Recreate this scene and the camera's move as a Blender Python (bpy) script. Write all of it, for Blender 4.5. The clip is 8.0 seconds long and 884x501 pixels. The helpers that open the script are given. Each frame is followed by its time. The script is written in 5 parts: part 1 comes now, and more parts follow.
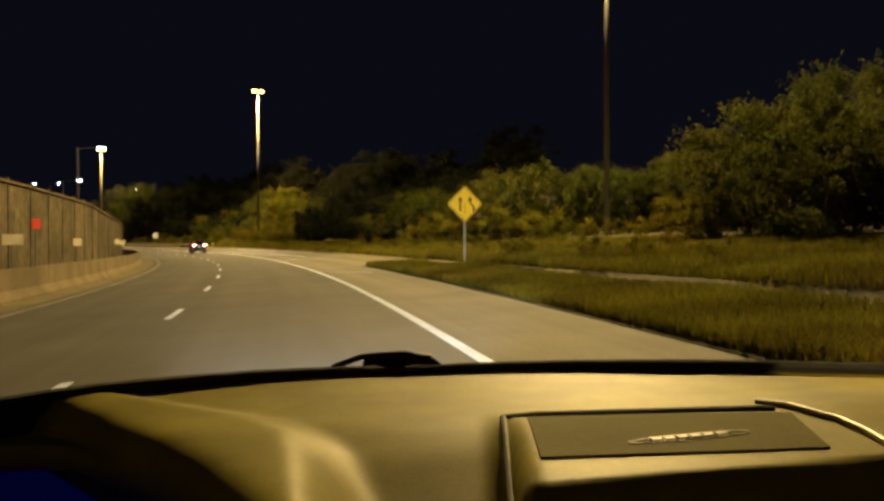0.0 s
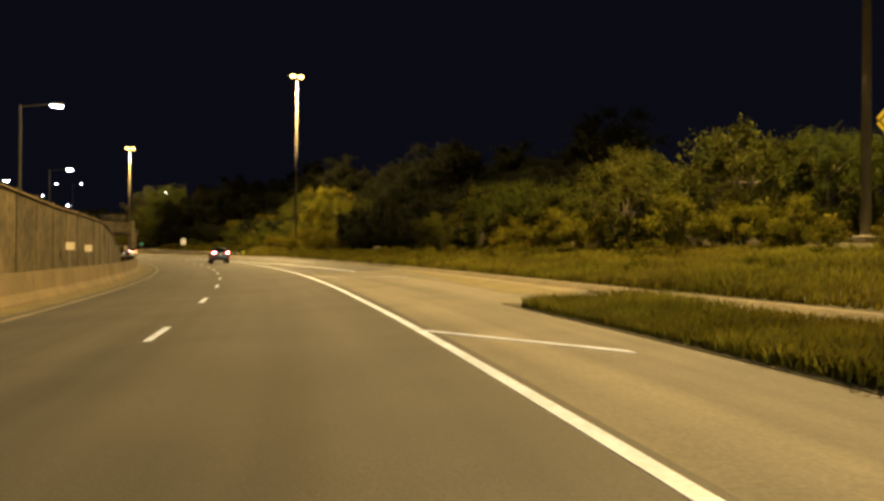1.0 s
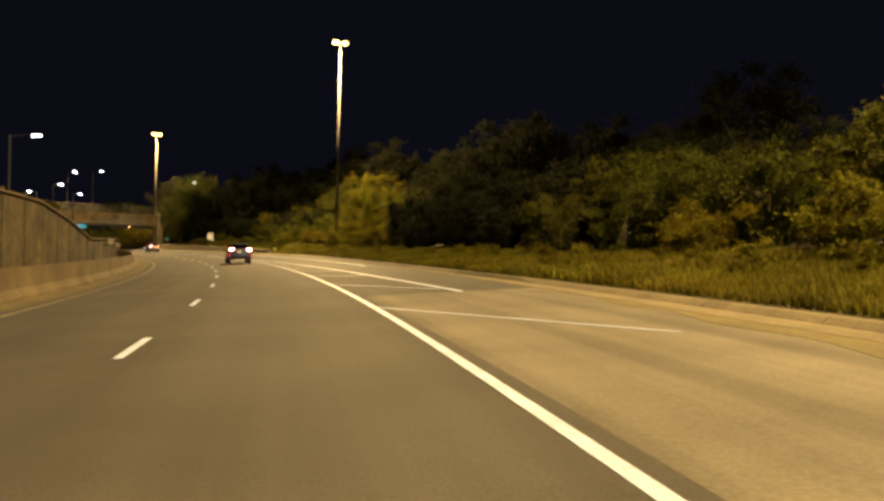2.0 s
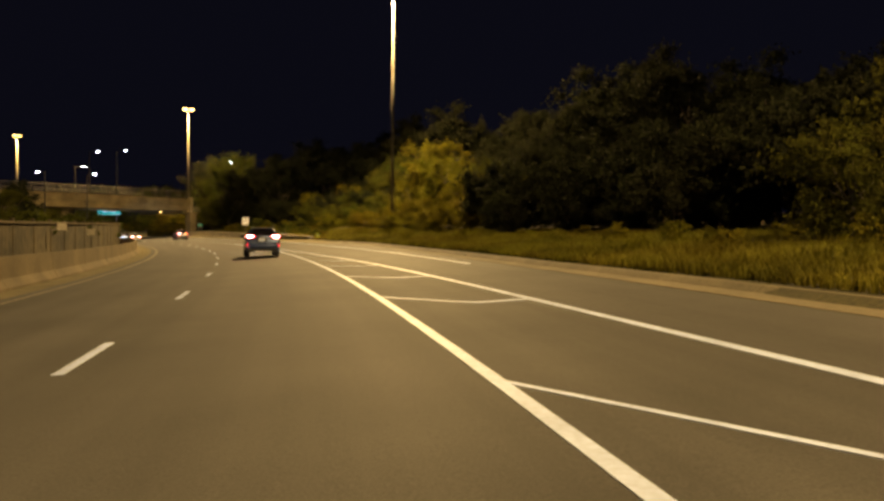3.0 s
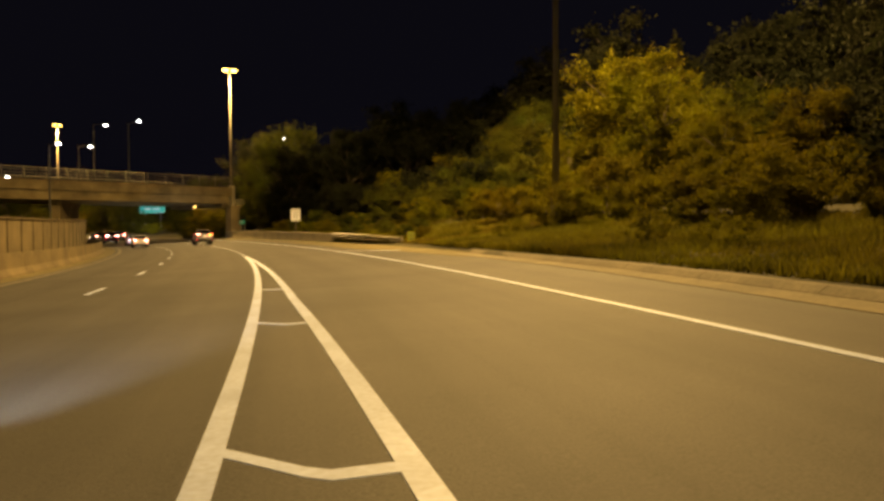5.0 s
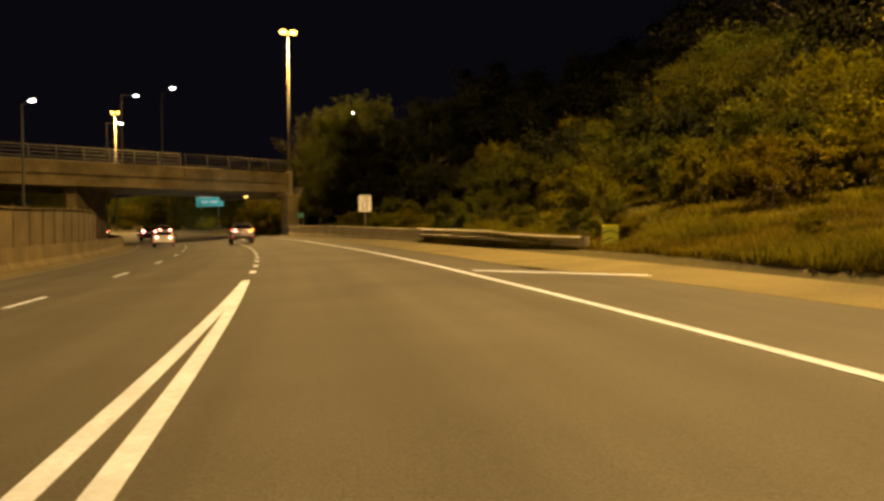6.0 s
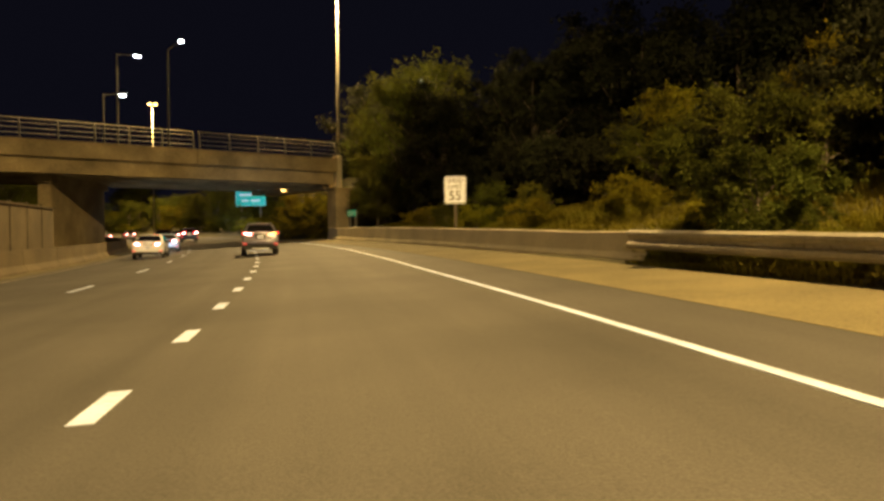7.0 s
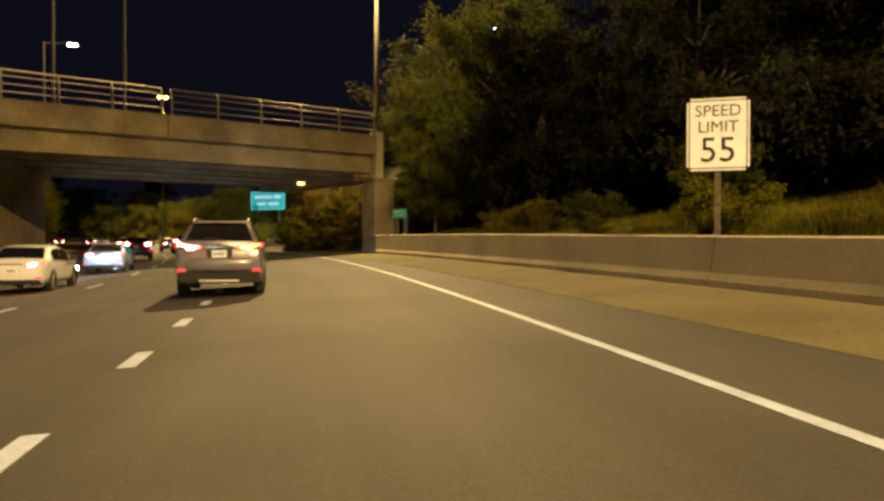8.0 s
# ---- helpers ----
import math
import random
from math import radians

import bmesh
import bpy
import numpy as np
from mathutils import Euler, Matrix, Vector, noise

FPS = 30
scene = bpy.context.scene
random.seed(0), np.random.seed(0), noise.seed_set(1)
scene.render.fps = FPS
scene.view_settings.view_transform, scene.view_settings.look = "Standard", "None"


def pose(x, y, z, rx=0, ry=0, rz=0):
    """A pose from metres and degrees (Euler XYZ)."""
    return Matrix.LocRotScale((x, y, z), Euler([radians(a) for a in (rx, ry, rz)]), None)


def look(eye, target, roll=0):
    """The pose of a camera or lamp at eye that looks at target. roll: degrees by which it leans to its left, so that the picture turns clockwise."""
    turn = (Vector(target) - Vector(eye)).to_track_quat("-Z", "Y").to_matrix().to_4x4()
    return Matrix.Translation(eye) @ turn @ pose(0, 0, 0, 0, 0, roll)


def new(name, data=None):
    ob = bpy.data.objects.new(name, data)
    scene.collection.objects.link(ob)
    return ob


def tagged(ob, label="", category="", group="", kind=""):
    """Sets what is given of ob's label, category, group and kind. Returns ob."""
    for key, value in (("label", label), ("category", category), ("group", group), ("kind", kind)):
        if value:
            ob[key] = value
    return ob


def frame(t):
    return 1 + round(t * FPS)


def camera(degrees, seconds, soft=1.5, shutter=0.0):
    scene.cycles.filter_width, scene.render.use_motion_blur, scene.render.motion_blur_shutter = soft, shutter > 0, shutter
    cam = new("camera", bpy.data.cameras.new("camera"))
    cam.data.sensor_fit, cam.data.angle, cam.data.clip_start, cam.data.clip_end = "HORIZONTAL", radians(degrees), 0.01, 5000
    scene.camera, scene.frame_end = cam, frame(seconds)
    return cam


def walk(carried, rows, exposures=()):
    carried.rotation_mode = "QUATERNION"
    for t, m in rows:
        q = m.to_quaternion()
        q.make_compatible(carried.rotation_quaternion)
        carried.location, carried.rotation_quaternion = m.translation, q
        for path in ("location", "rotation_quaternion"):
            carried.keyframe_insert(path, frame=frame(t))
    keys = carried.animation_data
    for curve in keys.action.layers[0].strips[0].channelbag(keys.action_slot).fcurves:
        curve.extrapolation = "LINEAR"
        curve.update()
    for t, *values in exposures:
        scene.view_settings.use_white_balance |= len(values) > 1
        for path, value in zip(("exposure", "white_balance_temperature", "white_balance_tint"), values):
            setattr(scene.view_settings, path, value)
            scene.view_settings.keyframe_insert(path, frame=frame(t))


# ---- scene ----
# ---------------------------------------------------------------- camera
cam = camera(60, 8.0, soft=3.0)
# seconds, eye x, y, z, heading to the right of +y, pitch, lean
PATH = [
    (0, 44.602, -34.947, 1.156, 9.241, -0.549, 0.109),
    (0.5, 44.209, -24.810, 1.121, 7.795, -0.031, -0.011),
    (1, 43.708, -14.906, 1.120, 6.303, 0.189, -0.466),
    (1.5, 42.938, -5.199, 1.167, 4.816, 0.271, -0.521),
    (3, 39.338, 23.540, 1.162, 0.141, -1.194, -0.419),
    (3.5, 37.937, 33.341, 1.185, -1.961, -1.594, 1.680),
    (4, 36.283, 43.381, 1.164, -2.817, -1.439, 1.197),
    (4.5, 34.294, 53.708, 1.199, -3.848, -1.379, 0.627),
    (6, 25.827, 85.621, 1.116, -10.796, -1.655, 0.234),
    (6.5, 22.010, 96.070, 1.125, -13.442, -1.686, 0.123),
    (7, 17.947, 106.224, 1.121, -14.678, -1.456, 0.287),
    (7.5, 13.588, 116.039, 1.145, -15.818, -1.064, 0.539),
    (8, 9.131, 125.595, 1.154, -16.611, -0.755, -0.064),
]


def aim(x, y, z, head, pitch, lean):
    a, p = radians(head), radians(pitch)
    to = Vector((math.sin(a) * math.cos(p), math.cos(a) * math.cos(p), math.sin(p)))
    return look((x, y, z), Vector((x, y, z)) + 10 * to, -lean)


walk(cam, [(t, aim(*row)) for t, *row in PATH], [(0, -0.1, 6500, 3), (1, 0.05, 6500, 8), (1.5, 0.1, 6500, 11), (3, -0.1, 6600, 14), (4.5, -0.15, 7800, 11), (6, -0.45, 8300, 14), (7, 0.05, 6800, 10), (8, 0.2, 6600, 11)])

# ---------------------------------------------------------------- the road's line
# The road bends left round one centre. s runs along it, d to its right, z up; the bend is banked.
CENTRE, RADIUS, BANK = (-319.107, -38.252), 365.269, 0.055


def P(s, d, z=0.0):
    a = s / RADIUS
    return Vector((CENTRE[0] + (RADIUS + d) * math.cos(a), CENTRE[1] + (RADIUS + d) * math.sin(a), z))


def road_z(d):
    return BANK * max(-9.6, min(d, 9.0))


def at_road(s, d, up=0.0, turn=0.0):
    """A pose that stands on the road at s, d, with +y along the road."""
    p = P(s, d, road_z(d) + up)
    return pose(p.x, p.y, p.z, 0, 0, math.degrees(s / RADIUS) + turn)


def lerp(table, s):
    for (a, va), (b, vb) in zip(table, table[1:]):
        if s <= b:
            k = max(0.0, (s - a) / (b - a))
            return va + (vb - va) * k
    return table[-1][1]


KERB = [(-80, 9.2), (0, 7.0), (23, 5.5), (41, 5.1), (56, 5.3), (84, 5.6), (103, 6.3), (118, 7.2), (140, 7.7), (170, 8.0), (300, 8.0)]
GORE = [(30, 1.6), (50, 3.4), (58, 2.9), (71, 2.35), (89, 1.8), (101, 1.25), (117, 0.62), (142.5, 0.02)]


def ground_z(s, d):
    k = lerp(KERB, s)
    if d > k:
        base = road_z(k) + 0.10
        steep = lerp([(120, 0.085), (165, 0.22), (230, 0.2), (300, 0.1)], s)
        near = min(d - k, 14.0)
        return base + steep * near + 0.06 * max(0.0, min(d - k - 14, 30))
    if d < -9.6:
        high = lerp([(60, 3.3), (85, 2.6), (110, 1.3), (180, 0.9), (240, 0.4)], s)
        k = max(0.0, min((-11.0 - d) / 3.2, 1.0))
        return road_z(-9.6) - 0.05 + (high + 0.2) * k * k * (3 - 2 * k)
    return road_z(d) - 0.16


# ---------------------------------------------------------------- world and light
world = bpy.data.worlds.new("night_sky")
scene.world = world
world.use_nodes = True
wn = world.node_tree.nodes
wn["Background"].inputs[0].default_value = (0.0033, 0.0034, 0.0068, 1)
wn["Background"].inputs[1].default_value = 1.0
scene.view_settings.exposure = 0.0
SODIUM = (1.0, 0.665, 0.245)
LAMP_POWER = 150000


def spot(name, m, power, color, angle, size, blend=0.6):
    data = bpy.data.lights.new(name, "SPOT")
    data.energy, data.color, data.spot_size, data.spot_blend, data.shadow_soft_size = power, color, radians(angle), blend, size
    ob = new(name, data)
    ob.matrix_world = m
    return ob


# ---------------------------------------------------------------- materials
def nodes_of(name):
    m = bpy.data.materials.new(name)
    m.use_nodes = True
    t = m.node_tree
    return m, t, t.nodes["Principled BSDF"]


def surface(name, color, rough=0.6, metal=0.0, grain=0.0, scale=8.0, big=0.0, bigscale=0.4, bump=0.0, coat=0.0, vary=0.0, spec=0.5):
    """A surface with fine grain, broad stains and relief, at real size."""
    m, t, b = nodes_of(name)
    n, l = t.nodes, t.links
    geo = n.new("ShaderNodeNewGeometry")
    fine = n.new("ShaderNodeTexNoise")
    fine.inputs["Scale"].default_value, fine.inputs["Detail"].default_value = scale, 6
    broad = n.new("ShaderNodeTexNoise")
    broad.inputs["Scale"].default_value, broad.inputs["Detail"].default_value = bigscale, 4
    l.new(geo.outputs["Position"], fine.inputs["Vector"])
    l.new(geo.outputs["Position"], broad.inputs["Vector"])
    f = n.new("ShaderNodeMapRange")
    f.inputs["From Min"].default_value, f.inputs["From Max"].default_value = 0.3, 0.7
    f.inputs["To Min"].default_value, f.inputs["To Max"].default_value = 1 - grain, 1 + grain
    l.new(fine.outputs["Fac"], f.inputs["Value"])
    g = n.new("ShaderNodeMapRange")
    g.inputs["From Min"].default_value, g.inputs["From Max"].default_value = 0.3, 0.7
    g.inputs["To Min"].default_value, g.inputs["To Max"].default_value = 1 - big, 1 + big
    l.new(broad.outputs["Fac"], g.inputs["Value"])
    mul = n.new("ShaderNodeMath")
    mul.operation = "MULTIPLY"
    l.new(f.outputs[0], mul.inputs[0])
    l.new(g.outputs[0], mul.inputs[1])
    last = mul.outputs[0]
    if vary:
        info = n.new("ShaderNodeObjectInfo")
        r = n.new("ShaderNodeMapRange")
        r.inputs["To Min"].default_value, r.inputs["To Max"].default_value = 1 - vary, 1 + vary
        l.new(info.outputs["Random"], r.inputs["Value"])
        m2 = n.new("ShaderNodeMath")
        m2.operation = "MULTIPLY"
        l.new(last, m2.inputs[0])
        l.new(r.outputs[0], m2.inputs[1])
        last = m2.outputs[0]
    mix = n.new("ShaderNodeVectorMath")
    mix.operation = "SCALE"
    mix.inputs[0].default_value = color
    l.new(last, mix.inputs["Scale"])
    l.new(mix.outputs[0], b.inputs["Base Color"])
    b.inputs["Roughness"].default_value, b.inputs["Metallic"].default_value = rough, metal
    b.inputs["Coat Weight"].default_value = coat
    b.inputs["Specular IOR Level"].default_value = spec
    if bump:
        bp = n.new("ShaderNodeBump")
        bp.inputs["Strength"].default_value, bp.inputs["Distance"].default_value = bump, 0.02
        l.new(fine.outputs["Fac"], bp.inputs["Height"])
        l.new(bp.outputs[0], b.inputs["Normal"])
    return m


def glow(name, color, strength):
    m, t, b = nodes_of(name)
    b.inputs["Base Color"].default_value = (*[c * 0.6 for c in color], 1)
    b.inputs["Emission Color"].default_value = (*color, 1)
    b.inputs["Emission Strength"].default_value = strength
    b.inputs["Roughness"].default_value = 0.25
    return m


def leaf(name, color):
    m, t, b = nodes_of(name)
    n, l = t.nodes, t.links
    geo = n.new("ShaderNodeNewGeometry")
    info = n.new("ShaderNodeObjectInfo")
    hue = n.new("ShaderNodeHueSaturation")
    hue.inputs["Color"].default_value = (*color, 1)
    r = n.new("ShaderNodeMapRange")
    r.inputs["To Min"].default_value, r.inputs["To Max"].default_value = 0.65, 1.4
    l.new(geo.outputs["Random Per Island"], r.inputs["Value"])
    h = n.new("ShaderNodeMapRange")
    h.inputs["To Min"].default_value, h.inputs["To Max"].default_value = 0.488, 0.518
    l.new(info.outputs["Random"], h.inputs["Value"])
    patch = n.new("ShaderNodeTexNoise")
    patch.inputs["Scale"].default_value, patch.inputs["Detail"].default_value = 0.55, 3
    l.new(geo.outputs["Position"], patch.inputs["Vector"])
    pv = n.new("ShaderNodeMapRange")
    pv.inputs["From Min"].default_value, pv.inputs["From Max"].default_value = 0.34, 0.66
    pv.inputs["To Min"].default_value, pv.inputs["To Max"].default_value = 0.62, 1.45
    l.new(patch.outputs["Fac"], pv.inputs["Value"])
    both = n.new("ShaderNodeMath")
    both.operation = "MULTIPLY"
    l.new(r.outputs[0], both.inputs[0])
    l.new(pv.outputs[0], both.inputs[1])
    l.new(both.outputs[0], hue.inputs["Value"])
    tone = n.new("ShaderNodeTexNoise")
    tone.inputs["Scale"].default_value = 0.22
    l.new(geo.outputs["Position"], tone.inputs["Vector"])
    tv = n.new("ShaderNodeMapRange")
    tv.inputs["From Min"].default_value, tv.inputs["From Max"].default_value = 0.3, 0.7
    tv.inputs["To Min"].default_value, tv.inputs["To Max"].default_value = -0.016, 0.016
    l.new(tone.outputs["Fac"], tv.inputs["Value"])
    turn = n.new("ShaderNodeMath")
    l.new(h.outputs[0], turn.inputs[0])
    l.new(tv.outputs[0], turn.inputs[1])
    l.new(turn.outputs[0], hue.inputs["Hue"])
    l.new(hue.outputs[0], b.inputs["Base Color"])
    b.inputs["Roughness"].default_value = 0.9
    b.inputs["Specular IOR Level"].default_value = 0.12
    tr = n.new("ShaderNodeBsdfTranslucent")
    l.new(hue.outputs[0], tr.inputs["Color"])
    mx = n.new("ShaderNodeMixShader")
    mx.inputs[0].default_value = 0.35
    l.new(b.outputs[0], mx.inputs[1])
    l.new(tr.outputs[0], mx.inputs[2])
    l.new(mx.outputs[0], n["Material Output"].inputs["Surface"])
    return m


def road_tracks(m, depth=0.16):
    """Adds wheel tracks and long streaks, which follow the bend, to a road surface."""
    t = m.node_tree
    n, l = t.nodes, t.links
    b = n["Principled BSDF"]
    geo = n.new("ShaderNodeNewGeometry")
    sub = n.new("ShaderNodeVectorMath")
    sub.operation = "SUBTRACT"
    sub.inputs[1].default_value = (CENTRE[0], CENTRE[1], 0)
    l.new(geo.outputs["Position"], sub.inputs[0])
    sep = n.new("ShaderNodeSeparateXYZ")
    l.new(sub.outputs[0], sep.inputs[0])

    def calc(op, a, b2=None, c=None):
        q = n.new("ShaderNodeMath")
        q.operation = op
        for k, v in enumerate((a, b2, c)):
            if v is None:
                continue
            if isinstance(v, (int, float)):
                q.inputs[k].default_value = v
            else:
                l.new(v, q.inputs[k])
        return q.outputs[0]

    x, y = sep.outputs["X"], sep.outputs["Y"]
    d = calc("SUBTRACT", calc("SQRT", calc("ADD", calc("MULTIPLY", x, x), calc("MULTIPLY", y, y))), RADIUS)
    s = calc("MULTIPLY", calc("ARCTAN2", y, x), RADIUS)
    wave = calc("COSINE", calc("MULTIPLY", calc("ADD", d, 0.97), 2 * math.pi / 1.875))
    com = n.new("ShaderNodeCombineXYZ")
    l.new(calc("MULTIPLY", d, 2.2), com.inputs[0])
    l.new(calc("MULTIPLY", s, 0.05), com.inputs[1])
    streak = n.new("ShaderNodeTexNoise")
    streak.inputs["Scale"].default_value, streak.inputs["Detail"].default_value = 1.0, 5
    l.new(com.outputs[0], streak.inputs["Vector"])
    st = calc("SUBTRACT", streak.outputs["Fac"], 0.5)
    k = calc("ADD", calc("ADD", 1.0, calc("MULTIPLY", wave, depth * 0.5)), calc("MULTIPLY", st, depth * 5))
    old = b.inputs["Base Color"].links[0].from_socket
    sc = n.new("ShaderNodeVectorMath")
    sc.operation = "SCALE"
    l.new(old, sc.inputs[0])
    l.new(k, sc.inputs["Scale"])
    l.new(sc.outputs[0], b.inputs["Base Color"])
    return m


M_ASPHALT = surface("asphalt", (0.056, 0.053, 0.051), 0.78, grain=0.35, scale=60, big=0.22, bigscale=0.35, bump=0.18)
road_tracks(M_ASPHALT)
M_SHOULDER = surface("shoulder_concrete", (0.128, 0.118, 0.098), 0.85, grain=0.18, scale=25, big=0.2, bigscale=0.5, bump=0.3)
road_tracks(M_SHOULDER, 0.22)
M_GRAVEL = surface("shoulder_gravel", (0.132, 0.112, 0.056), 0.9, grain=0.35, scale=30, big=0.25, bigscale=0.6, bump=0.8)
M_PAINT = surface("road_paint", (0.53, 0.62, 0.90), 0.55, grain=0.14, scale=18, big=0.16, bigscale=1.5)
M_WORN = surface("worn_road_paint", (0.17, 0.155, 0.12), 0.7, grain=0.4, scale=9, big=0.35, bigscale=0.8)
M_CONC = surface("barrier_concrete", (0.29, 0.265, 0.22), 0.85, grain=0.15, scale=14, big=0.25, bigscale=0.7, bump=0.3)
M_MEDIAN = surface("median_concrete", (0.118, 0.090, 0.050), 0.88, grain=0.16, scale=12, big=0.3, bigscale=0.6, bump=0.3)
M_KERB = surface("kerb_concrete", (0.165, 0.14, 0.09), 0.88, grain=0.2, scale=12, big=0.25, bigscale=0.8, bump=0.3)
M_SMOOTH = surface("smooth_concrete", (0.57, 0.51, 0.37), 0.75, grain=0.07, scale=10, big=0.16, bigscale=0.5, bump=0.1)
M_LIME = surface("sign_lime", (0.90, 0.95, 0.03), 0.4, grain=0.04, scale=20, big=0.06, bigscale=2)
M_BRIDGE = surface("bridge_concrete", (0.34, 0.272, 0.155), 0.85, grain=0.16, scale=7, big=0.4, bigscale=0.45, bump=0.25)
M_STEEL = surface("galvanised_steel", (0.30, 0.30, 0.295), 0.45, 0.85, grain=0.12, scale=15, big=0.15, bigscale=1.2)
M_THINPOLE = surface("dark_pole_steel", (0.045, 0.045, 0.045), 0.7, 0.2, grain=0.1, scale=10)
M_RAIL = surface("dull_rail_steel", (0.40, 0.37, 0.30), 0.5, 0.3, grain=0.15, scale=12, big=0.2, bigscale=1.0)
M_RAILING = surface("dull_railing_steel", (0.17, 0.16, 0.13), 0.6, 0.3, grain=0.15, scale=15, big=0.2, bigscale=1.0)
M_DULLPLATE = surface("dull_plate", (0.42, 0.38, 0.30), 0.6, grain=0.08, scale=12, big=0.15, bigscale=2)
M_MAST = surface("mast_steel", (0.14, 0.133, 0.115), 0.7, 0.1, grain=0.1, scale=10, big=0.15, bigscale=0.8)
M_POLE = surface("pole_steel", (0.17, 0.165, 0.155), 0.6, 0.3, grain=0.1, scale=10, big=0.15, bigscale=0.8)
M_WALL = surface("weathered_wall", (0.062, 0.048, 0.024), 0.9, grain=0.45, scale=3, big=0.5, bigscale=0.6, bump=0.5, vary=0.25)
M_SOIL = surface("verge_soil", (0.045, 0.039, 0.013), 0.95, grain=0.4, scale=12, big=0.4, bigscale=0.25, bump=0.6)
M_ISLAND = surface("worn_verge", (0.050, 0.044, 0.016), 0.95, grain=0.4, scale=9, big=0.4, bigscale=0.35, bump=0.6)
M_GRASS = leaf("grass_blades", (0.112, 0.097, 0.012))
M_LEAF = leaf("green_leaves", (0.055, 0.060, 0.0085))
# Lamplight is put into this brighter, yellower leaf colour.
M_LEAF_Y = leaf("lamp_yellow_leaves", (0.100, 0.092, 0.007))
# Night shade is put into this near-black leaf colour, for the unlit wood.
M_LEAF_SHADE = leaf("shade_painted_leaves", (0.018, 0.020, 0.009))
M_BARK = surface("bark", (0.10, 0.08, 0.06), 0.95, grain=0.4, scale=12, big=0.2, bump=0.8)
M_RAILPOST = surface("weathered_timber", (0.17, 0.135, 0.085), 0.9, grain=0.35, scale=20, big=0.25, bigscale=2, bump=0.5)
M_YELLOW = surface("sign_yellow", (1.0, 0.68, 0.015), 0.4, grain=0.04, scale=20, big=0.06, bigscale=2)
M_SIGNW = surface("sign_white", (0.80, 0.84, 0.95), 0.4, grain=0.03, scale=20, big=0.06, bigscale=2)
M_GREEN = surface("sign_green", (0.01, 0.62, 0.62), 0.4, grain=0.05, scale=8, big=0.08, bigscale=1)
M_REDPLATE = surface("sign_red", (0.62, 0.05, 0.03), 0.45, grain=0.05, scale=20, big=0.08, bigscale=2)
M_BLACK = surface("sign_black", (0.015, 0.015, 0.015), 0.5, grain=0.1, scale=20)
M_LENS = glow("sodium_lens", (1.0, 0.62, 0.17), 10)
M_LED = glow("led_lens", (0.80, 0.93, 1.0), 45)
M_TAIL = glow("tail_lamp_lit", (1.0, 0.02, 0.03), 6)
M_TAILHOT = glow("tail_lamp_bulb", (1.0, 0.33, 0.30), 45)
M_AMBER = glow("indicator_lit", (1.0, 0.42, 0.05), 14)


# ---------------------------------------------------------------- mesh helpers
def part(name, bm, material, parent=None, label="", smooth=False):
    """Links a bmesh as one mesh object, under a thing or a part."""
    me = bpy.data.meshes.new(name)
    bmesh.ops.recalc_face_normals(bm, faces=bm.faces)
    bm.to_mesh(me)
    bm.free()
    for f in me.polygons:
        f.use_smooth = smooth
    me.materials.append(material)
    ob = new(name, me)
    if parent is not None:
        ob.parent = parent
    if label:
        tagged(ob, label)
    return ob


def thing(name, m, label, category, group="", kind=""):
    ob = new(name)
    ob.matrix_world = m
    ob.empty_display_size = 0.3
    return tagged(ob, label, category, group, kind)


def box(bm, x0, x1, y0, y1, z0, z1, bevel=0.0, m=None):
    r = bmesh.ops.create_cube(bm, size=1.0)
    vs = r["verts"]
    for v in vs:
        v.co = Vector((x0 + (v.co.x + 0.5) * (x1 - x0), y0 + (v.co.y + 0.5) * (y1 - y0), z0 + (v.co.z + 0.5) * (z1 - z0)))
    if bevel:
        es = list({e for v in vs for e in v.link_edges})
        r = bmesh.ops.bevel(bm, geom=es, offset=bevel, segments=2, affect="EDGES", profile=0.6)
        vs = list({v for f in r["faces"] for v in f.verts} | {v for v in vs if v.is_valid})
    if m is not None:
        for v in vs:
            v.co = m @ v.co
    return bm


def tube(bm, a, b, r0, r1, n=8):
    a, b = Vector(a), Vector(b)
    q = (b - a).to_track_quat("Z", "Y")
    rings = []
    for p, r in ((a, r0), (b, r1)):
        rings.append([bm.verts.new(p + q @ Vector((r * math.cos(2 * math.pi * i / n), r * math.sin(2 * math.pi * i / n), 0))) for i in range(n)])
    for i in range(n):
        bm.faces.new((rings[0][i], rings[0][(i + 1) % n], rings[1][(i + 1) % n], rings[1][i]))
    bm.faces.new(rings[0][::-1])
    bm.faces.new(rings[1])


def flat(bm, pts, depth):
    """A plate: the outline pts, thickened by the vector depth."""
    pts, depth = [Vector(p) for p in pts], Vector(depth)
    a = [bm.verts.new(p) for p in pts]
    b = [bm.verts.new(p + depth) for p in pts]
    n = len(a)
    bm.faces.new(a)
    bm.faces.new(b[::-1])
    for i in range(n):
        bm.faces.new((a[i], b[i], b[(i + 1) % n], a[(i + 1) % n]))


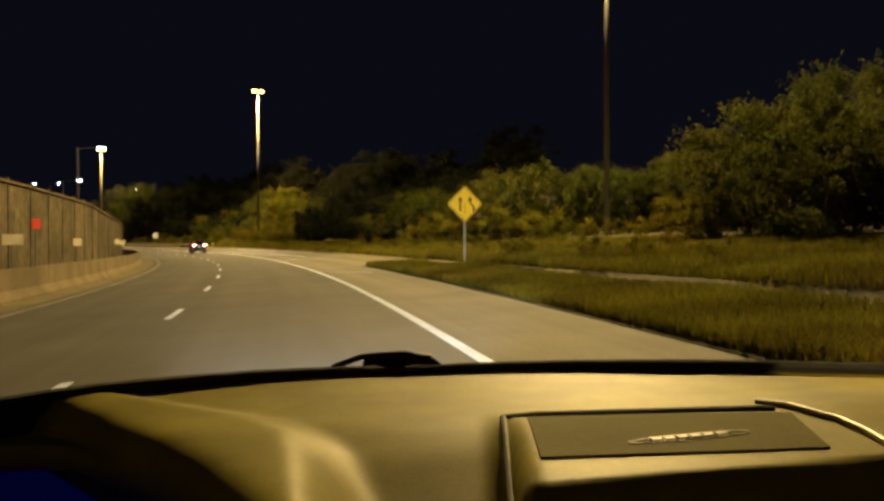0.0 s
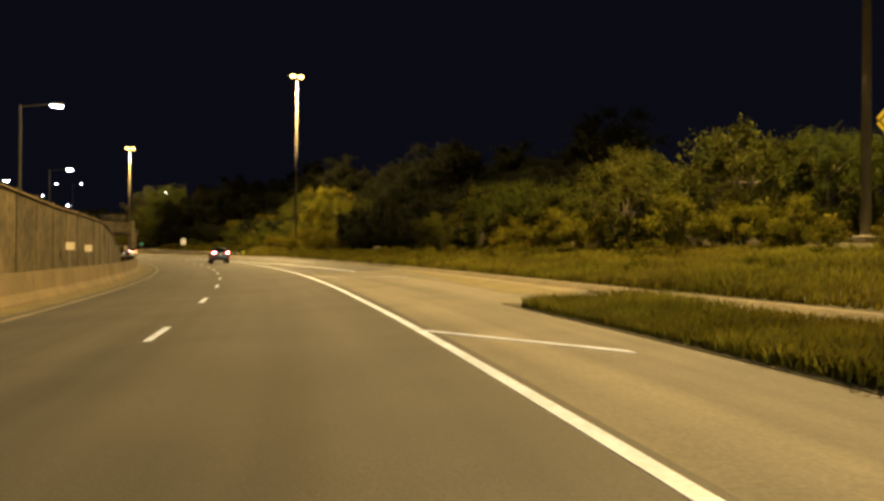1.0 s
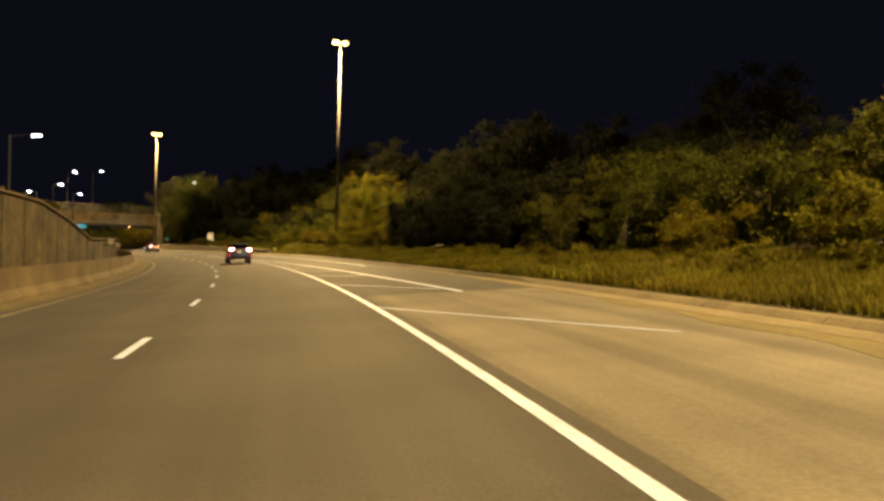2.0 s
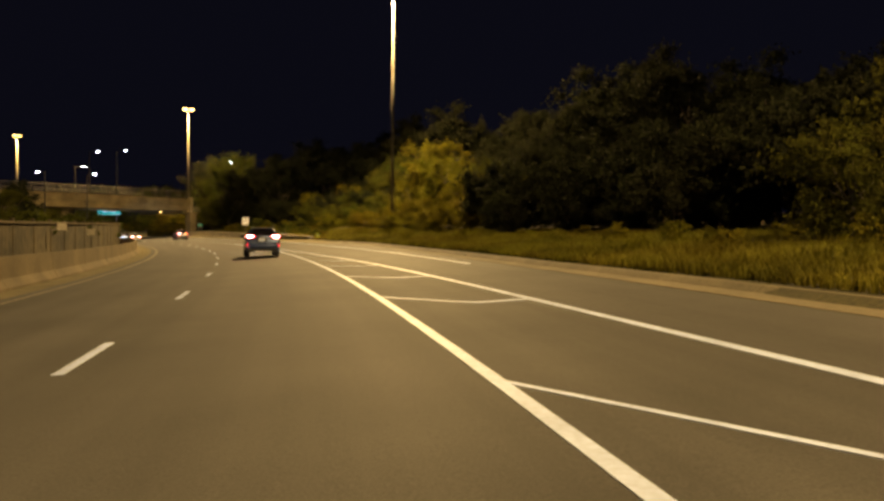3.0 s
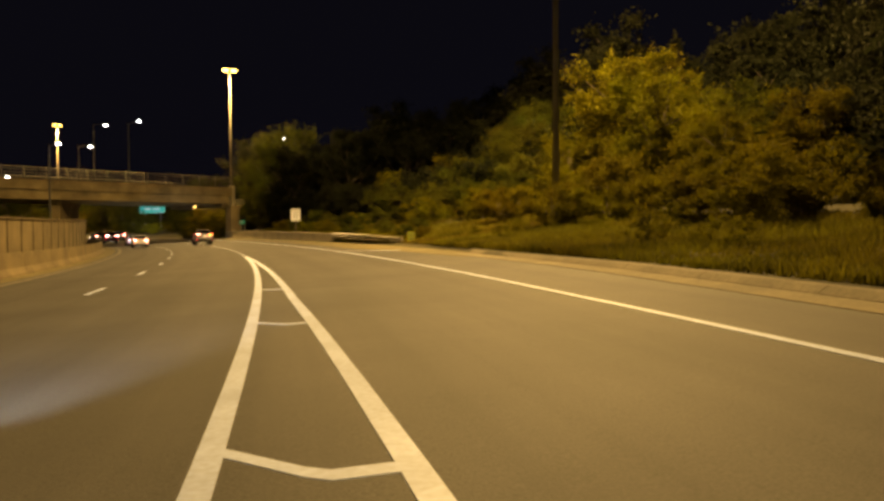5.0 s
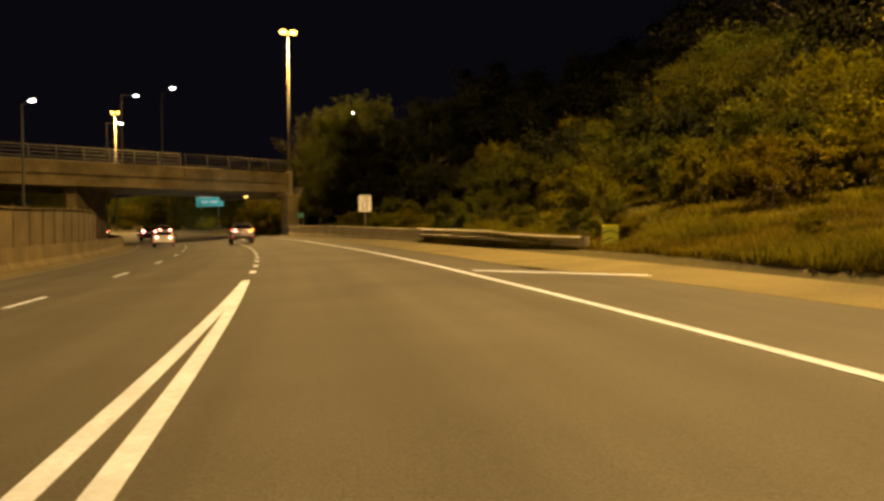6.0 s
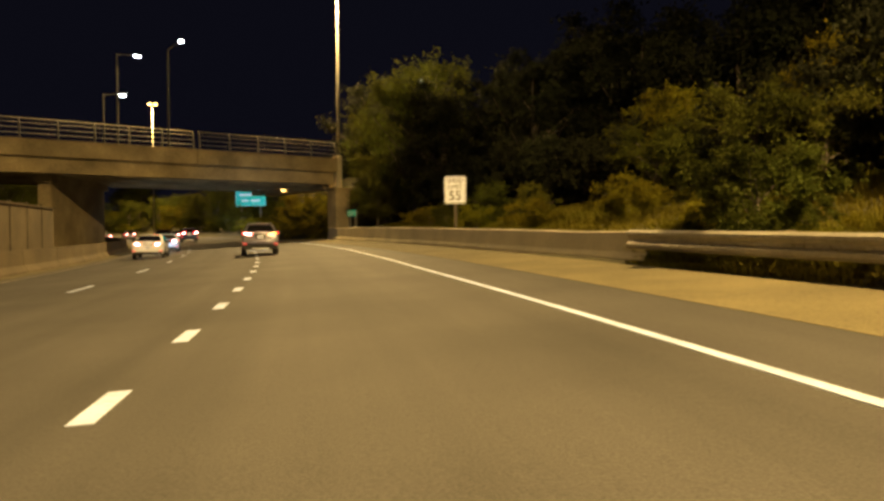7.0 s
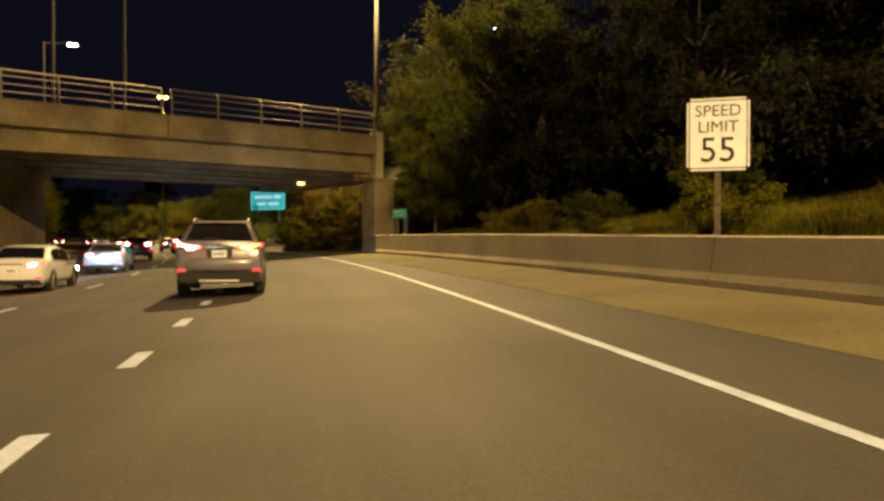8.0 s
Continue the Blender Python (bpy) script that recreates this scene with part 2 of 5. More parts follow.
def skin(bm, rows, depth):
    """One closed sheet through rows of points, thickened by the vector depth."""
    depth = Vector(depth)
    a = [[bm.verts.new(p) for p in r] for r in rows]
    b = [[bm.verts.new(Vector(p) + depth) for p in r] for r in rows]
    m, n = len(rows), len(rows[0])
    for i in range(m - 1):
        for j in range(n - 1):
            bm.faces.new((a[i][j], a[i + 1][j], a[i + 1][j + 1], a[i][j + 1]))
            bm.faces.new((b[i][j], b[i][j + 1], b[i + 1][j + 1], b[i + 1][j]))
    for i in range(m - 1):
        for j in (0, n - 1):
            bm.faces.new((a[i][j], b[i][j], b[i + 1][j], a[i + 1][j]))
    for j in range(n - 1):
        for i in (0, m - 1):
            bm.faces.new((a[i][j], a[i][j + 1], b[i][j + 1], b[i][j]))


def hose(bm, pts, r, n=8):
    """A round bar bent through the points."""
    pts = [Vector(p) for p in pts]
    rings = []
    for k, p in enumerate(pts):
        q = (pts[min(k + 1, len(pts) - 1)] - pts[max(k - 1, 0)]).to_track_quat("Z", "Y")
        rings.append([bm.verts.new(p + q @ Vector((r * math.cos(2 * math.pi * i / n), r * math.sin(2 * math.pi * i / n), 0))) for i in range(n)])
    for u, v in zip(rings, rings[1:]):
        for i in range(n):
            bm.faces.new((u[i], u[(i + 1) % n], v[(i + 1) % n], v[i]))
    bm.faces.new(rings[0][::-1])
    bm.faces.new(rings[-1])


def band(bm, s0, s1, d0, d1, up, thick=0.012, step=2.0, bank=True):
    """A strip along the road between two offsets (numbers or functions of s), with thickness."""
    f0 = d0 if callable(d0) else (lambda s: d0)
    f1 = d1 if callable(d1) else (lambda s: d1)
    n = max(1, math.ceil((s1 - s0) / step))
    rows = []
    for i in range(n + 1):
        s = s0 + (s1 - s0) * i / n
        a, b = f0(s), f1(s)
        rows.append([bm.verts.new(P(s, d, road_z(d) + z)) for d, z in ((a, up), (b, up), (b, up - thick), (a, up - thick))])
    for p, q in zip(rows, rows[1:]):
        for k in range(4):
            bm.faces.new((p[k], p[(k + 1) % 4], q[(k + 1) % 4], q[k]))
    bm.faces.new(rows[0][::-1])
    bm.faces.new(rows[-1])
    return bm


def sweep(bm, s0, s1, profile, d_of, step=2.0):
    """A closed profile of (offset, height above the road) carried along the road."""
    n = max(1, math.ceil((s1 - s0) / step))
    rows = []
    for i in range(n + 1):
        s = s0 + (s1 - s0) * i / n
        dd = d_of(s) if callable(d_of) else d_of
        z = road_z(dd)
        rows.append([bm.verts.new(P(s, dd + o, z + h)) for o, h in profile])
    m = len(profile)
    for p, q in zip(rows, rows[1:]):
        for k in range(m):
            bm.faces.new((p[k], p[(k + 1) % m], q[(k + 1) % m], q[k]))
    bm.faces.new(rows[0][::-1])
    bm.faces.new(rows[-1])
    return bm


# ---------------------------------------------------------------- ground, road, markings
def build_ground():
    ss = [-1147 + 40 * i for i in range(26)] + [-100 + 4 * i for i in range(126)] + [420 + 40 * i for i in range(18)]
    ss = [s for s in ss if s < 1140]
    ds = [-364, -250, -150, -90, -55, -35, -22, -18, -15.6, -14, -13, -12, -11.2, -10.6, -9.7, -8, -4, 0, 3, 5, 5.5, 6, 6.5, 7, 7.5, 8, 8.6, 9.4, 11, 13, 16, 19, 22, 26, 31, 38, 48, 70, 120, 250, 600, 1500, 3500]
    bm = bmesh.new()
    rows = []
    for s in ss:
        row = []
        for d in ds:
            bumpy = 0.10 * noise.noise((s * 0.11, d * 0.11, 0)) if d > 10 or d < -16 else 0
            row.append(bm.verts.new(P(s, d, ground_z(s, d) + bumpy)))
        rows.append(row)
    for p, q in zip(rows, rows[1:] + rows[:1]):
        for k in range(len(ds) - 1):
            bm.faces.new((p[k], p[k + 1], q[k + 1], q[k]))
    tagged(part("ground", bm, M_SOIL, smooth=True), "dark soil and rough grass beside the highway", "ground", kind="structure")


build_ground()
bm = bmesh.new()
band(bm, -70, 430, -8.1, 0.25, 0.0, 0.14)
band(bm, 62, 140, 0.25, lambda s: lerp(KERB, s) - 0.1, 0.0, 0.14)
band(bm, 140, 430, 0.25, 5.6, 0.0, 0.14)
road = tagged(part("road", bm, M_ASPHALT), "worn grey asphalt highway carriageway under yellow street light", "road", kind="structure")
bm = bmesh.new()
band(bm, -70, 62, 0.25, lambda s: 2.36 if s < 34 else lerp([(34, 2.36), (38, 2.6), (39.5, lerp(KERB, 39.5) - 0.02), (62, lerp(KERB, 62) - 0.02)], s), 0.0, 0.14, 1.0)
tagged(part("shoulder_paving", bm, M_SHOULDER), "pale concrete shoulder beside the right lane", "road shoulder", kind="structure")
bm = bmesh.new()
band(bm, 10, 39.4, lambda s: min(lerp(KERB, s) - 0.55, max(2.38, 2.36 + 0.5 * (38 - s))), lambda s: lerp(KERB, s) - 0.02, 0.0, 0.14)
tagged(part("ramp_paving", bm, M_SHOULDER), "narrow pale concrete strip beside the kerb", "road", kind="structure")
bm = bmesh.new()
band(bm, 126, 430, lambda s: lerp([(126, 7.3), (128, 6.5), (137, 6.2), (142, 5.6), (150, 5.6)], s), lambda s: 7.9 if s > 165 else lerp(KERB, s) + (0.0 if s < 132 else 0.15), 0.004, 0.14)
tagged(part("gravel_shoulder", bm, M_GRAVEL), "sandy yellow paved shoulder along the barrier", "road shoulder", kind="structure")
bm = bmesh.new()
band(bm, -70, 430, -9.55, -8.1, 0.0, 0.14)
tagged(part("left_shoulder", bm, M_GRAVEL), "narrow sandy shoulder along the median barrier", "road shoulder", kind="structure")

bm = bmesh.new()
band(bm, -60, 38, 2.36, lambda s: max(2.5, min(lerp(KERB, s) - 0.57, 2.4 + 0.5 * (38 - s))), 0.012, 0.2)
tagged(part("grass_island", bm, M_ISLAND), "worn grassy strip between highway and ramp", "verge", kind="structure")

PAINT = 0.006
marks = thing("road_marking", Matrix(), "white painted lane lines and hatched gore on the asphalt", "road marking", kind="structure")


def mark(name, s0, s1, d0, d1, step=2.0, material=M_PAINT):
    bm = bmesh.new()
    band(bm, s0, s1, d0, d1, PAINT, 0.010, step)
    return part(name, bm, material, marks)


mark("edge_line", -70, 430, -7.74, -7.58, material=M_WORN)
LEFT_EDGE = [(-70, 0.3), (10, 0.2), (25, 0.12), (42, 0.0), (100, 0.0)]
mark("edge_line", -70, 100, lambda s: lerp(LEFT_EDGE, s) - 0.065, lambda s: lerp(LEFT_EDGE, s) + 0.065)
mark("gore_line", 100, 143, -0.075, 0.075)
RIGHT_EDGE = [(86, 4.3), (100, 4.5), (120, 4.5), (133, 4.4), (145, 4.3), (165, 4.1), (177, 4.2), (200, 4.5), (240, 5.0), (430, 5.0)]
mark("edge_line", 86, 430, lambda s: lerp(RIGHT_EDGE, s) - 0.055, lambda s: lerp(RIGHT_EDGE, s) + 0.055)
mark("gore_line", 62, 143, lambda s: lerp(GORE, s) - 0.075, lambda s: lerp(GORE, s) + 0.075)
for s in [44.1 + 8.72 * i for i in range(-12, 44)]:
    mark("lane_dash", s, s + 2.2, -3.87, -3.75)
for i in range(16):
    mark("dotted_line", 145.8 + 3.4 * i, 146.75 + 3.4 * i, -0.04, 0.12)


def chevron(s, w):
    """A painted bar across the gore: it runs back from the lane line, and past the gore's middle turns square to it."""
    bm = bmesh.new()
    pts = []
    for k in range(9):
        d = w * k / 8
        run = d if s < 70 else min(d, 0.58 * w)
        pts.append((s - (2.0 if s < 70 else 1.7) * run * (1.0 if w > 1.2 else 0.7), d))
    wide = 0.22 if s < 40 else 0.16
    for (sa, da), (sb, db) in zip(pts, pts[1:]):
        q = [P(sa, da, road_z(da) + PAINT), P(sb, db, road_z(db) + PAINT), P(sb + wide, db, road_z(db) + PAINT), P(sa + wide, da, road_z(da) + PAINT)]
        flat(bm, q, (0, 0, -0.01))
    part("gore_bar", bm, M_PAINT, marks)


for s in (34.4, 58.4, 68.2, 76.4, 83.3, 90.1, 95.3, 101, 108, 114, 120):
    chevron(s, 1.75 if s < 40 else 3.2 if s < 62 else lerp(GORE, s))

bm = bmesh.new()
flat(bm, [P(140.9, 4.6, road_z(4.6) + PAINT), P(137.0, 6.5, road_z(6.5) + PAINT), P(137.25, 6.55, road_z(6.55) + PAINT), P(141.2, 4.62, road_z(4.62) + PAINT)], (0, 0, -0.01))
part("edge_line", bm, M_PAINT, marks)

# kerb, in lengths with joints
kerb = thing("kerb", Matrix(), "low pale concrete kerb along the verge", "kerb", kind="structure")
for i in range(36):
    s = 22 + 3.0 * i
    bm = bmesh.new()
    sweep(bm, s, s + 2.98, [(-0.06, -0.1), (-0.05, 0.01), (0.08, 0.10), (0.12, 0.115), (0.30, 0.12), (0.32, -0.1)], lambda q: lerp(KERB, q), 1.5)
    part("kerb_stone", bm, M_KERB, kerb)
bm = bmesh.new()
band(bm, 40, 130, lambda s: lerp(KERB, s) - 0.62, lambda s: lerp(KERB, s) - 0.06, 0.008, 0.1)
tagged(part("gutter", bm, M_KERB), "pale concrete gutter along the kerb", "gutter", kind="structure")
bm = bmesh.new()
band(bm, 38.6, 60, lambda s: lerp(KERB, s) - lerp([(38.6, 1.5), (44, 1.7), (52, 1.1), (60, 0.7)], s) - 0.12 * math.sin(1.7 * s), lambda s: lerp(KERB, s) - 0.63, 0.005, 0.004, 0.5)
tagged(part("sand_drift", bm, M_GRAVEL), "yellow sand washed along the gutter", "sand", kind="structure")
# ---------------------------------------------------------------- barriers, wall, guardrail
JERSEY = [(-0.30, -0.1), (-0.30, 0.08), (-0.12, 0.33), (-0.08, 0.95), (0.08, 0.95), (0.12, 0.33), (0.30, 0.08), (0.30, -0.1)]
barrier = thing("median_barrier", Matrix(), "stained concrete safety barrier along the median", "barrier", kind="structure")
for i in range(64):
    s = -40 + 6.0 * i
    bm = bmesh.new()
    sweep(bm, s, s + 5.97, JERSEY, -9.3, 2.0)
    part("barrier_section", bm, M_MEDIAN, barrier)
rbarrier = thing("roadside_barrier", Matrix(), "smooth grey concrete barrier beside the exit lane", "barrier", kind="structure")
BARRIER_TOP = [(160, 0.66), (166, 0.66), (170, 0.71), (178, 0.78), (184, 0.84), (193, 0.93), (205, 1.0), (220, 1.0)]
for i in range(9):
    s = 162 + 6.0 * i
    bm = bmesh.new()
    rows = []
    for k in range(4):
        e = s + 5.98 * k / 3
        h = lerp(BARRIER_TOP, e)
        rows.append([bm.verts.new(P(e, 7.95 + o, road_z(7.95) + z)) for o, z in ((-0.04, -0.1), (-0.03, 0.10), (0.02, 0.22), (0.10, h - 0.02), (0.13, h), (0.35, h), (0.38, h - 0.03), (0.42, -0.1))])
    for p, q in zip(rows, rows[1:]):
        for k in range(8):
            bm.faces.new((p[k], p[(k + 1) % 8], q[(k + 1) % 8], q[k]))
    bm.faces.new(rows[0][::-1])
    bm.faces.new(rows[-1])
    part("barrier_section", bm, M_SMOOTH, rbarrier)

# overgrown screen wall behind the median barrier
SCREEN = [(-30, 3.3), (50, 3.35), (60, 3.02), (77, 2.9), (84, 2.3), (91, 1.5), (107, 1.62), (140, 1.95), (165, 2.15), (183, 2.5), (200, 2.5)]
screen = thing("screen_wall", Matrix(), "weathered brown screen wall with posts behind the median barrier", "wall", kind="structure")
for i in range(75):
    q = -30 + 3.0 * i
    bm = bmesh.new()
    rows = []
    for k in range(13):
        e = q + 0.09 + 2.82 * k / 12
        o = -10.72 + (0.010 if k % 2 else 0.0)
        rows.append([P(e, o, -0.9), P(e, o, lerp(SCREEN, e) - 0.06 + 0.04 * noise.noise((e * 0.8, 0, 0)))])
    skin(bm, rows, P(q, -1) - P(q, -0.93))
    part("wall_panel", bm, M_WALL if q < 138 else M_MEDIAN, screen)
    bm = bmesh.new()
    top = lerp(SCREEN, q) + 0.08
    sweep(bm, q - 0.08, q + 0.08, [(-0.10, -0.4), (-0.10, top + 0.59), (0.012, top + 0.59), (0.012, -0.4)], -10.70, 1.0)
    part("post", bm, M_WALL, screen)
    bm = bmesh.new()
    n = [P(q + 0.08 + 2.84 * k / 4, -10.82, lerp(SCREEN, q + 0.08 + 2.84 * k / 4) - 0.05) for k in range(5)]
    w = P(q, 0.2) - P(q, 0)
    for a, b in zip(n, n[1:]):
        flat(bm, [a, b, b + w, a + w], (0, 0, 0.07))
    part("coping", bm, M_MEDIAN, screen, "pale worn coping")

rail = thing("guardrail", Matrix(), "dull galvanised corrugated guardrail on dark posts", "guardrail", kind="structure")
WAVES = [(0, 0.0), (-0.07, 0.13), (-0.07, 0.27), (0, 0.43), (0, 0.57), (-0.07, 0.73), (-0.07, 0.87), (0, 1.0), (0.01, 1.0), (-0.055, 0.855), (-0.055, 0.745), (0.012, 0.57), (0.012, 0.43), (-0.055, 0.255), (-0.055, 0.145), (0.01, 0.0)]
RAIL_LINE = [(144.0, 8.12), (150, 7.98), (158, 7.9), (164, 7.88)]
RAIL_TOP = [(143, 0.45), (146, 0.47), (149, 0.52), (151.5, 0.60), (156, 0.64), (163, 0.70)]
RAIL_DEEP = [(143, 0.30), (149, 0.30), (151.5, 0.34), (163, 0.40)]


def rail_beam(bm, s0, s1, n):
    rows = []
    for i in range(n + 1):
        s = s0 + (s1 - s0) * i / n
        o, top, deep = lerp(RAIL_LINE, s), lerp(RAIL_TOP, s), lerp(RAIL_DEEP, s)
        rows.append([bm.verts.new(P(s, o + w, road_z(o) + top - deep * (1 - h))) for w, h in WAVES])
    m = len(WAVES)
    for p, q in zip(rows, rows[1:]):
        for k in range(m):
            bm.faces.new((p[k], p[(k + 1) % m], q[(k + 1) % m], q[k]))
    bm.faces.new(rows[0][::-1])
    bm.faces.new(rows[-1])


for s0, s1 in ((143.9, 149.0), (149.004, 151.5), (151.504, 157.4), (157.404, 162.6)):
    bm = bmesh.new()
    rail_beam(bm, s0, s1, 8)
    part("beam", bm, M_RAIL, rail)
bm = bmesh.new()
tube(bm, P(143.85, 8.19, road_z(8.2) + 0.13), P(143.85, 8.19, road_z(8.2) + 0.45), 0.09, 0.09, 12)
part("end_shoe", bm, M_RAIL, rail)
for i in range(10):
    s = 144.5 + 1.9 * i
    o, top = lerp(RAIL_LINE, s), lerp(RAIL_TOP, s)
    bm = bmesh.new()
    sweep(bm, s, s + 0.15, [(0.16, -0.3), (0.16, top + 0.02), (0.34, top + 0.02), (0.34, -0.3)], o, 1.0)
    part("rail_post", bm, M_RAILPOST, rail, "weathered timber post")
    bm = bmesh.new()
    sweep(bm, s + 0.02, s + 0.13, [(0.013, top - 0.3), (0.013, top), (0.158, top), (0.158, top - 0.3)], o, 1.0)
    part("spacer_block", bm, M_RAILPOST, rail)

# ---------------------------------------------------------------- bridge
BRIDGE_GAP = -11.75


def build_bridge():
    a, b = Vector((-21.98, 150.81, 0)), Vector((-8.9, 169.0, 0))
    u = (b - a).normalized()
    ang = math.degrees(math.atan2(u.y, u.x))
    m = pose(b.x, b.y, 0, 0, 0, ang)  # local x along the bridge, y away from the camera, origin at the right end
    br = thing("overpass_bridge", m, "concrete road overpass with steel railing across the highway", "bridge", kind="structure")
    W = 16.0
    L0, L1 = -75.0, 1.0
    spans = ((L0, BRIDGE_GAP - 0.03), (BRIDGE_GAP + 0.03, L1))
    bm = bmesh.new()
    box(bm, L0, L1, 0.0, W, 6.45, 6.75, 0.02)
    part("deck", bm, M_BRIDGE, br)
    for y0 in (-0.12, W - 0.18):
        for x0, x1 in spans:
            bm = bmesh.new()
            box(bm, x0, x1, y0, y0 + 0.3, 6.42, 7.50, 0.03)
            box(bm, x0, x1, y0 - 0.05, y0 + 0.35, 7.50, 7.60, 0.02)
            part("parapet", bm, M_BRIDGE, br)
    for k in range(5):
        bm = bmesh.new()
        y = 0.35 + k * 3.7
        box(bm, L0, L1 - 0.2, y, y + 0.42, 5.3, 6.45, 0.02)
        box(bm, L0, L1 - 0.2, y - 0.12, y + 0.54, 5.3, 5.48, 0.02)
        part("girder", bm, M_BRIDGE, br, "stained concrete girder")
    # cross beams between the girders
    for i in range(9):
        bm = bmesh.new()
        x = -1.4 - 6.2 * i
        box(bm, x - 0.18, x + 0.18, 0.8, W - 0.9, 5.55, 6.45, 0.02)
        part("cross_beam", bm, M_BRIDGE, br)
    # railing on the parapet, in two lengths, its posts curved inward at the top
    for y0 in (0.05, W - 0.05):
        s = 1 if y0 < 1 else -1
        for x0, x1 in spans:
            e0, e1 = (x0, x1 - 0.22) if x1 < 0 else (x0 + 0.22, x1 - 0.1)
            rl = tagged(part("railing", bmesh_rail(e0, e1, y0, s), M_RAILING, br, smooth=True), "galvanised steel railing")
            n = int((e1 - e0) / 2.42)
            for i in range(n + 1):
                x = e1 - 2.42 * i if x1 < 0 else e0 + (e1 - e0) * i / n
                bm = bmesh.new()
                hose(bm, [(x, y0 + s * o, z) for o, z in RAIL_CURVE], 0.05, 6)
                box(bm, x - 0.09, x + 0.09, y0 - 0.09, y0 + 0.09, 7.595, 7.64, 0.008)
                part("baluster", bm, M_RAILING, rl, smooth=True)
    # pier wall between the carriageways, and column with its cap at the right end
    near, far = Vector((-21.8, 2.05, 0)), Vector((-15.3, 11.9, 0))
    q = (far - near).normalized()
    side = Vector((-q.y, q.x, 0)) * 0.9
    bm = bmesh.new()
    flat(bm, [near + Vector((0, 0, -1)), far + Vector((0, 0, -1)), far + side + Vector((0, 0, -1)), near + side + Vector((0, 0, -1))], (0, 0, 6.3))
    bmesh.ops.bevel(bm, geom=bm.edges[:], offset=0.06, segments=2, affect="EDGES")
    part("pier", bm, M_BRIDGE, br, "stained concrete pier wall")
    bm = bmesh.new()
    flat(bm, [near - q * 0.4 - side * 0.2 + Vector((0, 0, 4.75)), far + q * 0.4 - side * 0.2 + Vector((0, 0, 4.75)), far + q * 0.4 + side * 1.2 + Vector((0, 0, 4.75)), near - q * 0.4 + side * 1.2 + Vector((0, 0, 4.75))], (0, 0, 0.56))
    part("pier_cap", bm, M_BRIDGE, br)
    bm = bmesh.new()
    box(bm, 0.70, 2.20, -0.25, 1.15, -0.5, 4.86, 0.05)
    part("column", bm, M_BRIDGE, br, "concrete column")
    bm = bmesh.new()
    box(bm, 0.55, 2.35, -0.38, 1.28, 4.86, 5.02, 0.03)
    part("column_cap", bm, M_BRIDGE, br)
    bm = bmesh.new()
    box(bm, 1.05, 1.6, 0.1, 0.75, 5.02, 7.9, 0.03)
    part("end_post", bm, M_SMOOTH, br, "pale concrete end post")
    # the seat that carries the deck's end
    bm = bmesh.new()
    box(bm, 0.2, 2.3, 1.3, W - 0.6, 4.86, 5.30, 0.04)
    box(bm, 1.05, 2.3, 1.3, W - 0.6, 5.30, 6.44, 0.04)
    part("deck_seat", bm, M_BRIDGE, br)
    bm = bmesh.new()
    box(bm, -46, -44.9, 0.6, W - 0.6, -1.0, 5.3, 0.08)
    part("pier", bm, M_BRIDGE, br)
    return br, m


RAIL_CURVE = [(0.0, 7.6), (0.0, 8.1), (0.01, 8.45), (0.05, 8.68), (0.13, 8.86), (0.25, 9.0)]


def bmesh_rail(x0, x1, y, s):
    bm = bmesh.new()
    for z, o, r in ((9.0, 0.25, 0.045), (8.68, 0.05, 0.028), (8.32, 0.0, 0.028), (7.96, 0.0, 0.028)):
        tube(bm, (x0, y + s * o, z), (x1, y + s * o, z), r, r, 6)
    return bm


bridge, BM = build_bridge()
# embankment at the right end of the bridge
bm = bmesh.new()
lo = [bm.verts.new(BM @ Vector(v)) for v in ((2.4, 2.2, -0.5), (75, -12, -0.5), (75, 28, -0.5), (2.4, 17, -0.5))]
hi = [bm.verts.new(BM @ Vector(v)) for v in ((6.0, 2.2, 6.40), (75, 0.2, 6.6), (75, 15.8, 6.6), (6.0, 15.8, 6.40))]
for i in range(4):
    bm.faces.new((lo[i], lo[(i + 1) % 4], hi[(i + 1) % 4], hi[i]))
bm.faces.new(hi)
bm.faces.new(lo[::-1])
tagged(part("bridge_embankment", bm, M_SOIL), "dark earth embankment carrying the road to the overpass", "embankment", kind="structure")


